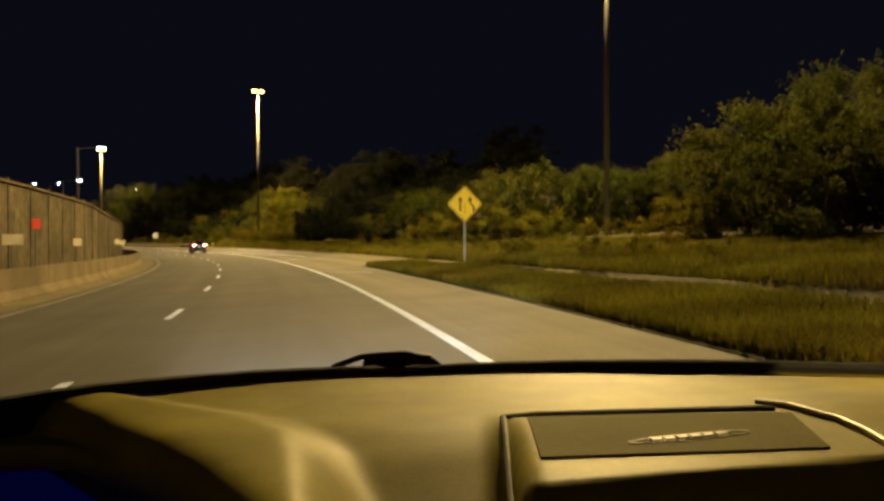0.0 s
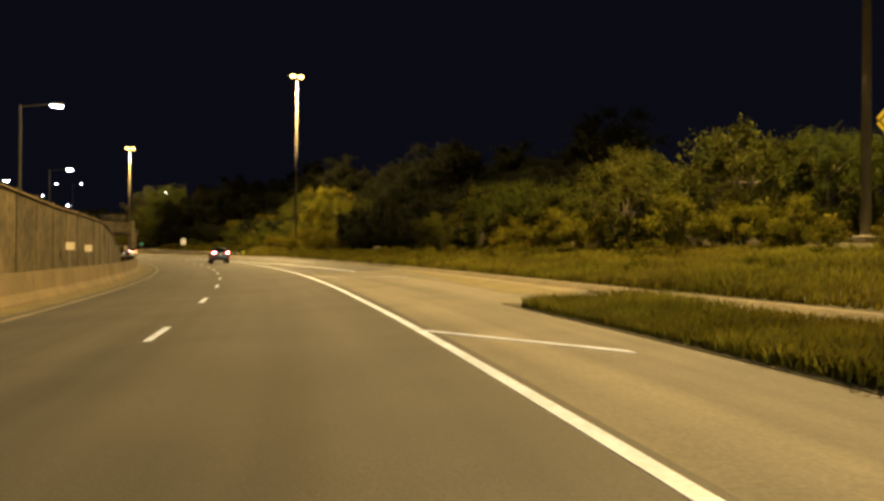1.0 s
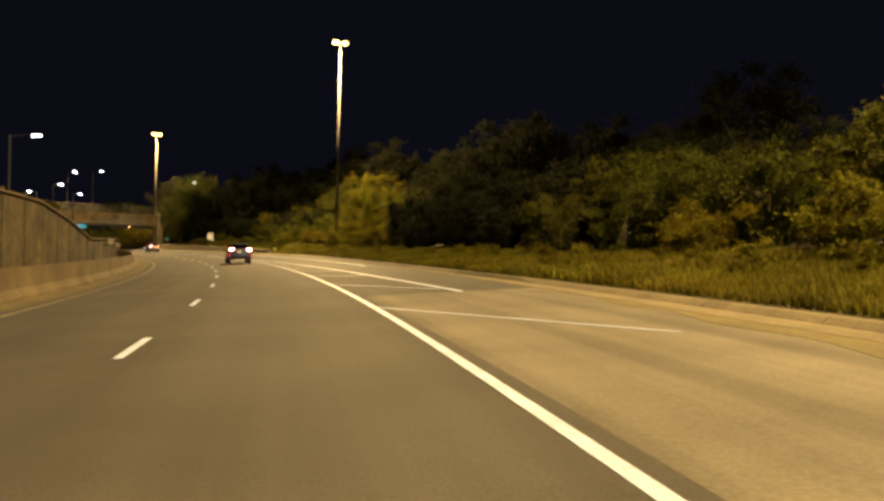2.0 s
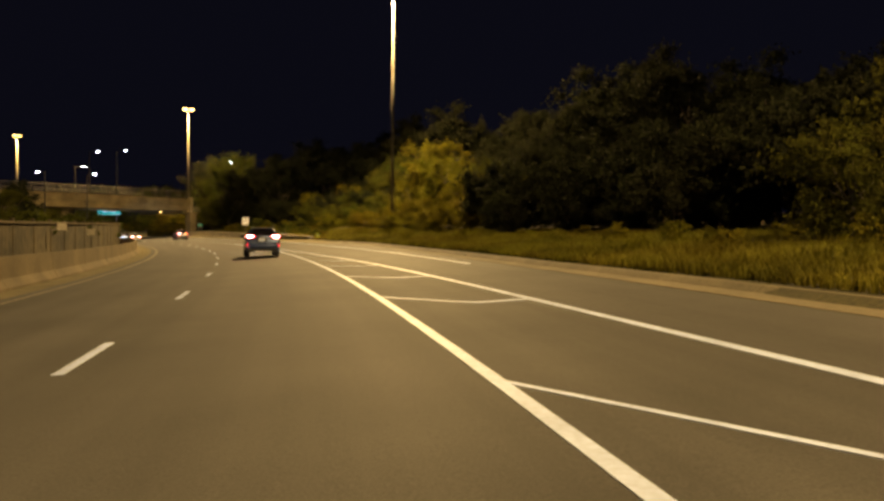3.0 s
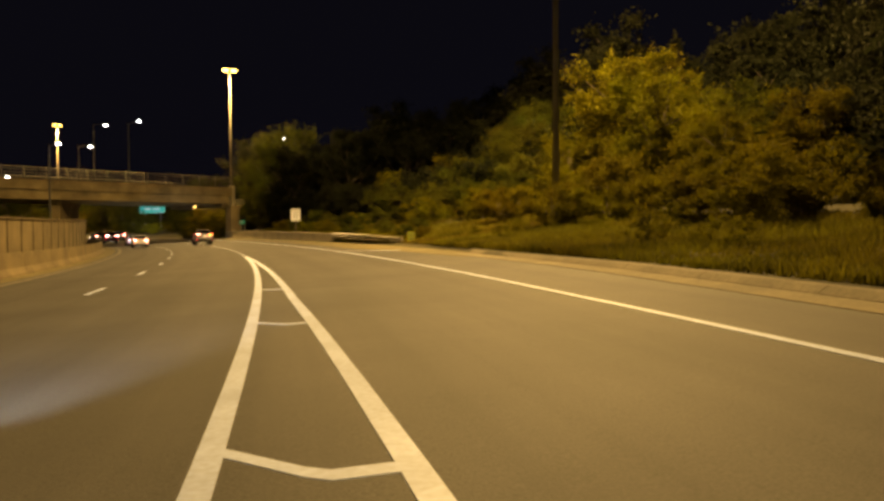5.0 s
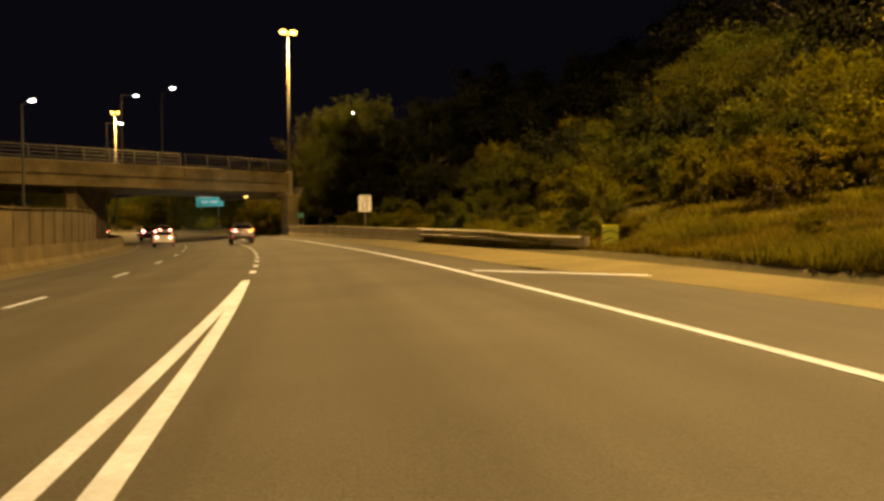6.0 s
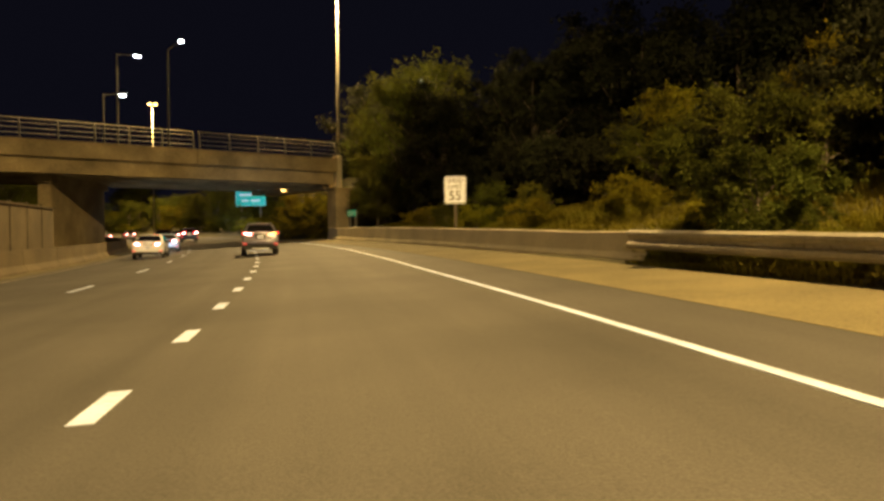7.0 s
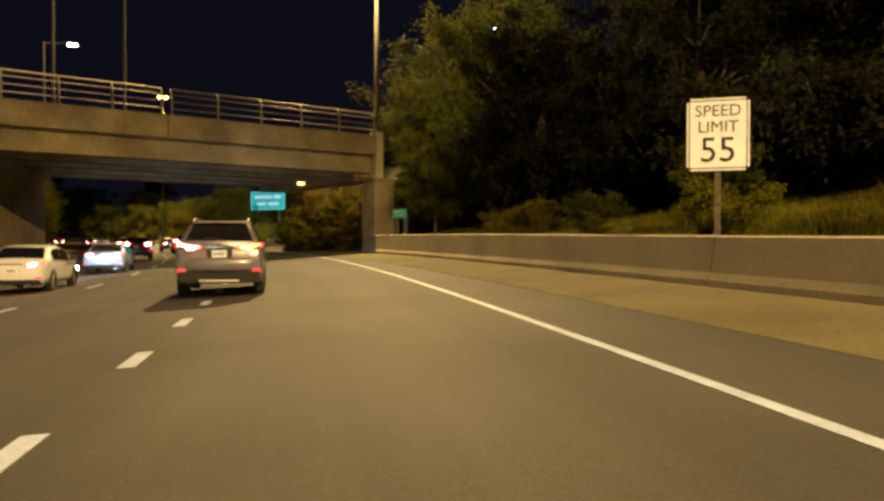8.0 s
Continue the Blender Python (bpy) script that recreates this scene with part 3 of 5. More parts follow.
# ---------------------------------------------------------------- lamps
def light_mast(x, y, base, top, turn, power=LAMP_POWER):
    m = pose(x, y, base, 0, 0, turn)
    t = thing("light_mast", m, "tall tapered grey steel light mast with lit sodium lamp", "street lamp", "highway light masts")
    h = top - base
    bm = bmesh.new()
    tube(bm, (0, 0, 0), (0, 0, h), 0.20, 0.09, 12)
    part("pole", bm, M_MAST, t, smooth=True)
    bm = bmesh.new()
    box(bm, -0.35, 0.35, -0.35, 0.35, -0.4, 0.12, 0.04)
    part("footing", bm, M_CONC, t)
    bm = bmesh.new()
    tube(bm, (-0.6, 0, h - 0.05), (0.6, 0, h - 0.05), 0.06, 0.06, 8)
    part("crossarm", bm, M_POLE, t)
    for x0 in (-0.6, 0.6):
        bm = bmesh.new()
        bmesh.ops.create_cone(bm, cap_ends=True, segments=14, radius1=0.50, radius2=0.20, depth=0.36, matrix=Matrix.Translation((x0, 0, h + 0.05)))
        hd = part("lamp_head", bm, M_POLE, t)
        bm = bmesh.new()
        bmesh.ops.create_uvsphere(bm, u_segments=14, v_segments=8, radius=0.50, matrix=Matrix.Translation((x0, 0, h - 0.13)) @ Matrix.Diagonal((1, 1, 0.55, 1)))
        part("lens", bm, M_LENS, hd, "glowing yellow lens")
    a = radians(turn)
    spot("mast_light", Matrix.Translation((x - 1.3 * math.cos(a), y - 1.3 * math.sin(a), top - 0.7)), power, SODIUM, 165, 0.5, 0.4)
    return t


MASTS = [(63.3, 12.8, 1.8, 29), (34.1, 106.7, 1.5, 28.7), (-11.0, 176.7, 1.0, 25.8), (-92, 261.7, 1.0, 30.9)]
for i, (x, y, z, top) in enumerate(MASTS):
    light_mast(x, y, z, top, 10 + 8 * i, LAMP_POWER * (0.5 if top < 26 else 1.0))
p = P(-42, 17)
light_mast(p.x, p.y, 1.0, 29, 0)


def led_lamp(x, y, base, top, turn, arm=1.8):
    t = thing("street_lamp", pose(x, y, base, 0, 0, turn), "slim street lamp with a bright white lamp head", "street lamp", "white street lamps")
    h = top - base
    bm = bmesh.new()
    tube(bm, (0, 0, 0), (0, 0, h), 0.09, 0.06, 8)
    tube(bm, (0, 0, h - 0.1), (arm, 0, h + 0.1), 0.04, 0.035, 6)
    part("pole", bm, M_THINPOLE, t)
    bm = bmesh.new()
    box(bm, arm - 0.1, arm + 0.5, -0.13, 0.13, h + 0.06, h + 0.18, 0.03)
    hd = part("lamp_head", bm, M_THINPOLE, t)
    bm = bmesh.new()
    box(bm, arm - 0.05, arm + 0.45, -0.11, 0.11, h - 0.03, h + 0.06, 0.02)
    part("lens", bm, M_LED, hd, "glowing white lens")


for x, y, top, turn, base in ((29.1, 24.2, 8.1, 10, None), (18.3, 56.1, 8.2, 10, None), (8.5, 66.5, 8.0, 10, None), (-21.7, 160.4, 15.4, 54, 6.6), (-15.3, 156.8, 15.3, -36, 6.6), (-26.1, 164.3, 13.1, 54, 6.6), (-7.1, 126.6, 8.9, -30, None), (-14.5, 126.1, 9.1, 150, None), (-37.4, 163.1, 9.0, 54, None), (57.2, 87.8, 8.4, 180, None), (60.1, 86.4, 4.1, 180, None), (17.9, 208.9, 15.1, 200, 6.4), (-94.0, 293.6, 12.5, 200, None), (-2.1, 174.6, 15.0, 200, 3.6)):
    arm = 2.6 if turn == -36 else 1.4
    a = radians(turn)
    x0, y0 = x - (arm + 0.2) * math.cos(a), y - (arm + 0.2) * math.sin(a)
    rad = math.hypot(x0 - CENTRE[0], y0 - CENTRE[1])
    low = ground_z(RADIUS * math.atan2(y0 - CENTRE[1], x0 - CENTRE[0]), rad - RADIUS) - 0.2
    led_lamp(x0, y0, low if base is None else base, top, turn, arm)


# ---------------------------------------------------------------- signs
def post(bm, x, y, z0, z1, w=0.035):
    box(bm, x - w, x + w, y - w, y + w, z0, z1, 0.008)


def warning_sign():
    p = P(30.8, 5.15)
    gz = ground_z(30.8, 5.4)
    m = pose(p.x, p.y, gz, 0, 0, math.degrees(30.8 / RADIUS) - 2)
    t = thing("warning_sign", m, "yellow diamond warning sign with black arrows on a steel post", "road sign")
    bm = bmesh.new()
    post(bm, 0, 0.03, -0.3, 3.2 - gz)
    part("post", bm, M_STEEL, t)
    c, r = 2.61 - gz, 0.68
    bm = bmesh.new()
    flat(bm, [(0, 0, c - r), (r, 0, c), (0, 0, c + r), (-r, 0, c)], (0, -0.012, 0))
    bmesh.ops.bevel(bm, geom=[e for e in bm.edges if abs(e.verts[0].co.y - e.verts[1].co.y) > 0.01], offset=0.05, segments=3, affect="EDGES")
    pl = part("panel", bm, M_YELLOW, t, "yellow reflective panel")
    bm = bmesh.new()
    r2 = r - 0.05
    for q in range(4):
        ang = [(0, -r2), (r2, 0), (0, r2), (-r2, 0)]
        (x0, z0), (x1, z1) = ang[q], ang[(q + 1) % 4]
        k = 0.96
        flat(bm, [(x0, -0.014, c + z0), (x1, -0.014, c + z1), (x1 * k, -0.014, c + z1 * k), (x0 * k, -0.014, c + z0 * k)], (0, -0.003, 0))
    part("border", bm, M_BLACK, pl)
    for x0, bend in ((-0.17, 0.0), (0.20, 0.14)):
        bm = bmesh.new()
        w = 0.032
        pts = [(x0 + bend, -0.28), (x0 + bend, -0.12), (x0, 0.05), (x0, 0.14)]
        for (xa, za), (xb, zb) in zip(pts, pts[1:]):
            flat(bm, [(xa - w, -0.014, c + za), (xa + w, -0.014, c + za), (xb + w, -0.014, c + zb), (xb - w, -0.014, c + zb)], (0, -0.003, 0))
        flat(bm, [(x0 - 0.09, -0.014, c + 0.12), (x0 + 0.09, -0.014, c + 0.12), (x0, -0.014, c + 0.27)], (0, -0.003, 0))
        part("arrow", bm, M_BLACK, pl)
    for z in (-0.3, -0.18, -0.06):
        bm = bmesh.new()
        box(bm, -0.012, 0.012, -0.017, -0.013, c + z, c + z + 0.07)
        part("dash", bm, M_BLACK, pl)


warning_sign()


def lettering(text, size, m, material, parent, depth=0.003):
    cu = bpy.data.curves.new("letters", "FONT")
    cu.body, cu.size, cu.extrude, cu.align_x, cu.align_y = text, size, depth, "CENTER", "CENTER"
    cu.resolution_u = 3
    cu.offset = 0.0
    ob = new("letters", cu)
    bpy.context.view_layer.update()
    me = bpy.data.meshes.new_from_object(ob)
    bpy.data.objects.remove(ob)
    me.materials.clear()
    me.materials.append(material)
    o = new("lettering", me)
    o.parent = parent
    o.matrix_local = m
    return o


def speed_sign():
    p = P(180.8, 8.6)
    gz = 0.55
    m = pose(p.x, p.y, gz, 0, 0, -1.5)
    t = thing("speed_limit_sign", m, "white rectangular speed limit 55 sign on a wooden post", "road sign")
    bm = bmesh.new()
    post(bm, 0, 0.06, -0.5, 3.3 - gz, 0.05)
    part("post", bm, M_BARK, t)
    z0, z1, w = 2.34 - gz, 3.56 - gz, 0.50
    bm = bmesh.new()
    box(bm, -w, w, -0.012, 0.008, z0, z1)
    bmesh.ops.bevel(bm, geom=[e for e in bm.edges if abs(e.verts[0].co.y - e.verts[1].co.y) > 0.01], offset=0.06, segments=4, affect="EDGES")
    pl = part("panel", bm, M_SIGNW, t, "white reflective panel")
    bm = bmesh.new()
    for a, b, c, d in ((-w + 0.03, w - 0.03, z0 + 0.03, z0 + 0.05), (-w + 0.03, w - 0.03, z1 - 0.05, z1 - 0.03), (-w + 0.03, -w + 0.05, z0 + 0.05, z1 - 0.05), (w - 0.05, w - 0.03, z0 + 0.05, z1 - 0.05)):
        box(bm, a, b, -0.016, -0.011, c, d)
    part("border", bm, M_BLACK, pl)
    for text, size, z in (("SPEED", 0.275, z1 - 0.22), ("LIMIT", 0.275, z1 - 0.49), ("55", 0.60, z0 + 0.33)):
        lettering(text, size, pose(0, -0.014, z, 90, 0, 0), M_BLACK, pl)


speed_sign()


def guide_sign(x0, y0, x1, y1, z0, z1, name="guide_sign"):
    a, b = Vector((x0, y0, 0)), Vector((x1, y1, 0))
    w = (b - a).length
    m = pose(a.x, a.y, 0, 0, 0, math.degrees(math.atan2(b.y - a.y, b.x - a.x)))
    t = thing(name, m, "green highway guide sign with white writing on two posts", "road sign")
    bm = bmesh.new()
    box(bm, 0, w, 0, 0.06, z0, z1, 0.02)
    pl = part("panel", bm, M_GREEN, t, "green reflective panel")
    h = z1 - z0
    bm = bmesh.new()
    e, k = 0.03 * h, 0.02 * h
    for q in ((e, w - e, z0 + e, z0 + e + k), (e, w - e, z1 - e - k, z1 - e), (e, e + k, z0 + e + k, z1 - e - k), (w - e - k, w - e, z0 + e + k, z1 - e - k)):
        box(bm, q[0], q[1], -0.008, 0.002, q[2], q[3])
    part("border", bm, M_SIGNW, pl)
    for x, ww, z in ((0.12, 0.5, 0.62), (0.68, 0.2, 0.62), (0.2, 0.24, 0.25), (0.52, 0.3, 0.25)):
        bm = bmesh.new()
        box(bm, x * w, (x + ww) * w, -0.008, 0.002, z0 + z * h, z0 + (z + 0.14) * h)
        part("writing", bm, M_SIGNW, pl)
    for x in (0.18, 0.82):
        bm = bmesh.new()
        post(bm, x * w, 0.15, -0.5, z1 - 0.1, 0.09)
        part("post", bm, M_STEEL, t)


guide_sign(-53.4, 231.2, -46.9, 230.1, 5.8, 8.7)
guide_sign(-5.5, 165.1, -4.5, 164.4, 2.35, 2.85, "small_guide_sign")


# small plates on the fence, and a lamp under the bridge
def fence_plate(s, z, w, h, material, label):
    p = P(s, -10.27)
    t = thing("fence_plate", pose(p.x, p.y, z, 0, 0, math.degrees(s / RADIUS) + 55), label, "sign plate", "plates along the wall")
    bm = bmesh.new()
    box(bm, -w / 2, w / 2, -0.01, 0.01, -h / 2, h / 2, 0.004)
    part("plate", bm, material, t)
    bm = bmesh.new()
    box(bm, -0.02, 0.02, 0.01, 0.05, -z - 0.6, h / 2)
    part("stake", bm, M_POLE, t)


for s, z in ((43.0, 1.24), (61.3, 1.3), (66.5, 1.22), (99.0, 1.4), (107.1, 1.15)):
    fence_plate(s, z, 0.5, 0.34, M_DULLPLATE, "plain pale plate on a stake before the wall")
fence_plate(31.8, 1.3, 0.8, 0.36, M_DULLPLATE, "wide pale plate on a stake before the wall")
fence_plate(34.9, 1.9, 0.36, 0.36, M_REDPLATE, "small red plate on a stake before the wall")
t = thing("underpass_lamp", pose(-15.5, 173.8, 5.14, 0, 0, 54), "small warm lamp fixed under the bridge", "lamp")
bm = bmesh.new()
box(bm, -0.25, 0.25, -0.16, 0.16, 0.0, 0.18, 0.03)
part("housing", bm, M_POLE, t)
bm = bmesh.new()
box(bm, -0.22, 0.22, -0.14, 0.14, -0.08, 0.0, 0.03)
part("lens", bm, M_LENS, t, "glowing lens")


# yellow marker at the start of the guardrail
def end_marker():
    p = P(143.3, 8.6)
    t = thing("object_marker", pose(p.x, p.y, 0.36, 0, 0, 8), "yellow object marker panel at the guardrail end", "road sign")
    bm = bmesh.new()
    box(bm, -0.2, 0.2, -0.01, 0.02, 0.16, 0.82, 0.01)
    pl = part("panel", bm, M_LIME, t)
    for k in range(3):
        bm = bmesh.new()
        z = 0.22 + 0.19 * k
        flat(bm, [(-0.2, -0.013, z), (0.0, -0.013, z + 0.09), (0.0, -0.013, z + 0.112), (-0.2, -0.013, z + 0.022)], (0, -0.003, 0))
        flat(bm, [(0.0, -0.013, z + 0.09), (0.2, -0.013, z), (0.2, -0.013, z + 0.022), (0.0, -0.013, z + 0.112)], (0, -0.003, 0))
        part("stripe", bm, M_BLACK, pl)
    bm = bmesh.new()
    box(bm, -0.24, 0.24, 0.025, 0.45, -0.5, 0.30, 0.04)
    part("base", bm, M_STEEL, t)


end_marker()


# ---------------------------------------------------------------- vegetation
def crown_mesh(name, seed, height, spread, low, leaves, size, clumps):
    """Many small leaf blades: loose clumps round limb ends, and sprays that reach out past them, with gaps between."""
    rng = np.random.default_rng(seed)
    cs = []
    for _ in range(clumps):
        k = rng.uniform(0, 1)
        z = low + (height - low) * (0.08 + 0.88 * k)
        reach = spread * (0.30 + 0.75 * math.sin(math.pi * min(1, 0.18 + 0.78 * (1 - k)))) * rng.uniform(0.3, 1.05)
        a = rng.uniform(0, 2 * math.pi)
        cs.append((reach * math.cos(a), reach * math.sin(a), z, rng.uniform(0.12, 0.32) * spread))
    cs = np.array(cs)
    share = cs[:, 3] ** 1.6
    pick = rng.choice(len(cs), leaves, p=share / share.sum())
    off = rng.normal(size=(leaves, 3)) * 0.43 * np.array([1, 1, 0.75])
    c = cs[pick, :3] + off * cs[pick, 3][:, None]
    # sprays: leaves strung along short twigs that leave the clumps outward and upward
    sprays = clumps * 4
    src = rng.integers(0, len(cs), sprays)
    way = rng.normal(size=(sprays, 3)) + cs[src, :3] * np.array([0.5, 0.5, 0]) / spread + np.array([0, 0, 0.45])
    way /= np.linalg.norm(way, axis=1)[:, None]
    strung = leaves // 5
    which = rng.integers(0, sprays, strung)
    along = rng.uniform(0.3, 1.9, strung)
    drop = np.zeros((strung, 3))
    drop[:, 2] = -0.10 * along ** 2
    c[:strung] = cs[src[which], :3] + (way[which] * along[:, None] + drop) * cs[src[which], 3][:, None] + rng.normal(size=(strung, 3)) * 0.05 * spread * 0.5
    c[:, 2] = np.maximum(c[:, 2], 0.02)
    u = rng.normal(size=(leaves, 3))
    u /= np.linalg.norm(u, axis=1)[:, None]
    v = np.cross(u, rng.normal(size=(leaves, 3)))
    v /= np.linalg.norm(v, axis=1)[:, None]
    sz = size * rng.uniform(0.5, 1.35, leaves)[:, None]
    verts = np.stack([c - u * sz, c + v * sz * 0.45, c + u * sz, c - v * sz * 0.45], 1).reshape(-1, 3)
    me = bpy.data.meshes.new(name)
    me.from_pydata(verts.tolist(), [], (np.arange(leaves)[:, None] * 4 + np.arange(4)).tolist())
    return me, cs


def make_tree(seed, height, spread, low, leaves, size, clumps, material, name, label, category, group):
    t = thing(name, Matrix(), label, category, group)
    me, cs = crown_mesh("crown", seed, height, spread, low, leaves, size, clumps)
    me.materials.append(material)
    c = new("crown", me)
    c.parent = t
    bm = bmesh.new()
    r = 0.018 * height + 0.02
    pts = [Vector((0.12 * math.sin(seed + k), 0.1 * math.cos(2 * seed + k), height * 0.2 * k - 0.3)) for k in range(5)]
    for k in range(4):
        tube(bm, pts[k], pts[k + 1], r * (1 - 0.22 * k), r * (1 - 0.22 * (k + 1)), 7)
    for q in cs[: min(14, len(cs))]:
        base = pts[1 + int(q[2] * 7) % 3]
        tube(bm, base, (q[0], q[1], q[2]), r * 0.35, r * 0.10, 5)
    part("trunk", bm, M_BARK, t)
    return t


TREES = [make_tree(11, 11.0, 4.2, 1.2, 32000, 0.105, 72, M_LEAF, "tree", "leafy green tree on the rough roadside bank", "tree", "roadside trees"),
         make_tree(12, 13.0, 4.6, 1.4, 34000, 0.11, 84, M_LEAF, "tree", "tall leafy tree in the roadside wood", "tree", "roadside trees"),
         make_tree(13, 9.0, 3.6, 0.6, 32000, 0.098, 66, M_LEAF_Y, "tree", "tree with street-lamp yellow put into its leaf colour", "tree", "roadside trees"),
         make_tree(14, 13.5, 5.0, 1.0, 24000, 0.17, 66, M_LEAF_SHADE, "tree", "tall tree with night shade put into its leaf colour", "tree", "roadside trees")]
SHRUBS = [make_tree(21, 3.2, 1.9, 0.1, 14000, 0.07, 40, M_LEAF, "shrub", "dense green shrub on the verge", "shrub", "roadside shrubs"),
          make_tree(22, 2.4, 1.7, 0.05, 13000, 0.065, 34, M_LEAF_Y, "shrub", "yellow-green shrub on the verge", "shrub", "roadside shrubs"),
          make_tree(23, 4.4, 2.4, 0.2, 18000, 0.078, 44, M_LEAF, "shrub", "tall spreading shrub at the wood's edge", "shrub", "roadside shrubs"),
          make_tree(24, 4.0, 2.6, 0.1, 11000, 0.12, 40, M_LEAF_SHADE, "shrub", "undergrowth below the wood's edge with shade put into its leaf colour", "shrub", "roadside shrubs")]
used = set()
rnd = random.Random(5)


def in_clearing(s, d):
    """The strip kept open before the first light mast."""
    return 33 < s < 51 and 9 < d < 22.5 and abs(d - (20.5 - 0.48 * (48.5 - s))) < 3.6


def plant(kind, s, d, k=1.0, z=None):
    if z is None and in_clearing(s, d):
        d += 8.5
    p = P(s, d)
    z = ground_z(s, d) - 0.05 if z is None else z
    m = pose(p.x, p.y, z, 0, 0, rnd.uniform(0, 360)) @ Matrix.Diagonal((k * rnd.uniform(0.88, 1.15), k * rnd.uniform(0.88, 1.15), k, 1))
    if kind.name not in used:
        used.add(kind.name)
        kind.matrix_world = m
        return kind
    o = kind.copy()
    scene.collection.objects.link(o)
    for c in kind.children:
        q = c.copy()
        scene.collection.objects.link(q)
        q.parent = o
    o.matrix_world = m
    return o


def thicket(name, label, places, material, leaves=1200, seed=31):
    """Low scrub that nobody could count, in one mesh. places: s, d, height, world point or None."""
    models = []
    for k in range(4):
        me, _ = crown_mesh("scrub_model", seed + k, 1.0, 0.62, 0.03, leaves, 0.060, 22)
        co = np.empty(len(me.vertices) * 3)
        me.vertices.foreach_get("co", co)
        models.append(co.reshape(-1, 3))
        bpy.data.meshes.remove(me)
    out = []
    for i, (s, d, high, at) in enumerate(places):
        p = P(s, d, ground_z(s, d) - 0.04) if at is None else at
        a = rnd.uniform(0, 2 * math.pi)
        w = high * rnd.uniform(0.9, 1.3)
        turn = np.array([[math.cos(a) * w, -math.sin(a) * w, 0], [math.sin(a) * w, math.cos(a) * w, 0], [0, 0, high]])
        out.append(models[i % 4] @ turn.T + np.array(p))
    vs = np.concatenate(out)
    me = bpy.data.meshes.new(name)
    me.from_pydata(vs.tolist(), [], np.arange(len(vs)).reshape(-1, 4).tolist())
    me.materials.append(material)
    return tagged(new(name, me), label, "scrub", kind="stuff")


# the wood on the right: shrubs in front, trees rising behind
for i in range(48):
    s = -6 + 4.1 * i + rnd.uniform(-1.2, 1.2)
    if s > 158:
        continue
    # Leaf colour carries the light: shade on the first stretch, lamp yellow on the second.
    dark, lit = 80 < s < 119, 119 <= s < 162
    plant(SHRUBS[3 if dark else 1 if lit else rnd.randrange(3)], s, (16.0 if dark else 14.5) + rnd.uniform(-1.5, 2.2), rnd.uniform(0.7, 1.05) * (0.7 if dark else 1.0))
    plant(SHRUBS[3 if dark else 1 if lit else 2], s + 2, 18.2 + rnd.uniform(-1, 1.5), rnd.uniform(0.9, 1.3))
for i in range(34):
    s = 34 + 4.6 * i + rnd.uniform(-1.5, 1.5)
    if s > 165:
        continue
    # Trees of kind 3 carry the unlit stretch's shade in their leaf colour.
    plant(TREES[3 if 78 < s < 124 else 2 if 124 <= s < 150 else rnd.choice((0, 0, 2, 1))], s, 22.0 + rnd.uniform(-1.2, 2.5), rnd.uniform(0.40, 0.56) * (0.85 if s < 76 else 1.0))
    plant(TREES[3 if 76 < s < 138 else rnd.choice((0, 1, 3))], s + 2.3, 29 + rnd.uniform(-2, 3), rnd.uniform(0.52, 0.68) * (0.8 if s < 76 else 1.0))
# nearer, taller wood at the start
for s, d, k in ((12, 20, 0.6), (18, 21.5, 0.62), (23, 23, 0.64), (28, 22, 0.56), (33, 24, 0.66), (6, 22, 0.62), (38, 27, 0.62), (-2, 21, 0.6)):
    plant(TREES[rnd.choice((0, 1))], s, d, k * 0.86)
low = []
for i in range(90):
    q = 4 + 1.55 * i + rnd.uniform(-0.8, 0.8)
    low.append((q, lerp(KERB, q) + rnd.uniform(2.2, 8.0), rnd.uniform(0.4, 0.95), None))
for i in range(34):
    low.append((36 + 0.8 * i, 17.5 + rnd.uniform(0, 8.0), rnd.uniform(0.6, 1.3), None))
thicket("verge_scrub", "low yellow-green weeds and scrub in the verge grass", low, M_LEAF_Y, 800)
for s, d, k in ((50.5, 23.5, 0.9), (53, 25, 1.0), (48.5, 25, 1.0), (45, 24.5, 0.9), (56, 24, 0.9)):
    plant(SHRUBS[2], s, d, k, ground_z(s, d))
# tree by the second mast with lamplight in its leaf colour, the group behind with shade
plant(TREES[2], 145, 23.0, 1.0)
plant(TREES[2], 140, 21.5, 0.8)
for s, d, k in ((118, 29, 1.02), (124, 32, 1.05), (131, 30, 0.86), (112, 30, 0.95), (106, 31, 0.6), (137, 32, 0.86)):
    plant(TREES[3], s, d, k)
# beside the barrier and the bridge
# The last number picks the tree; kind 3 has shade in its leaf colour.
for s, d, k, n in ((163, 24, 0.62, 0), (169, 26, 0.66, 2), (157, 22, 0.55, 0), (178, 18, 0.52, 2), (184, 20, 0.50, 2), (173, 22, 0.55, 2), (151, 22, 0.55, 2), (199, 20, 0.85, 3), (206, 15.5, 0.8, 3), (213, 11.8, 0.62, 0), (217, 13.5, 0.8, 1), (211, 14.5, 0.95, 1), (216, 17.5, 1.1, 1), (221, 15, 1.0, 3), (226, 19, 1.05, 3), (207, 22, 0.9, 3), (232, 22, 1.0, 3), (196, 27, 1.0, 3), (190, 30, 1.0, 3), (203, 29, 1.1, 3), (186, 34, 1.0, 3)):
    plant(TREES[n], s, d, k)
for s, d in ((161.2, 8.75), (159.6, 8.8), (176, 10.5), (179, 11.5), (171, 12), (166, 12.5), (186, 12), (191, 11), (183, 10.2), (197, 11.5), (203, 12)):
    plant(SHRUBS[rnd.randrange(2)], s, d, rnd.uniform(0.35, 0.7))
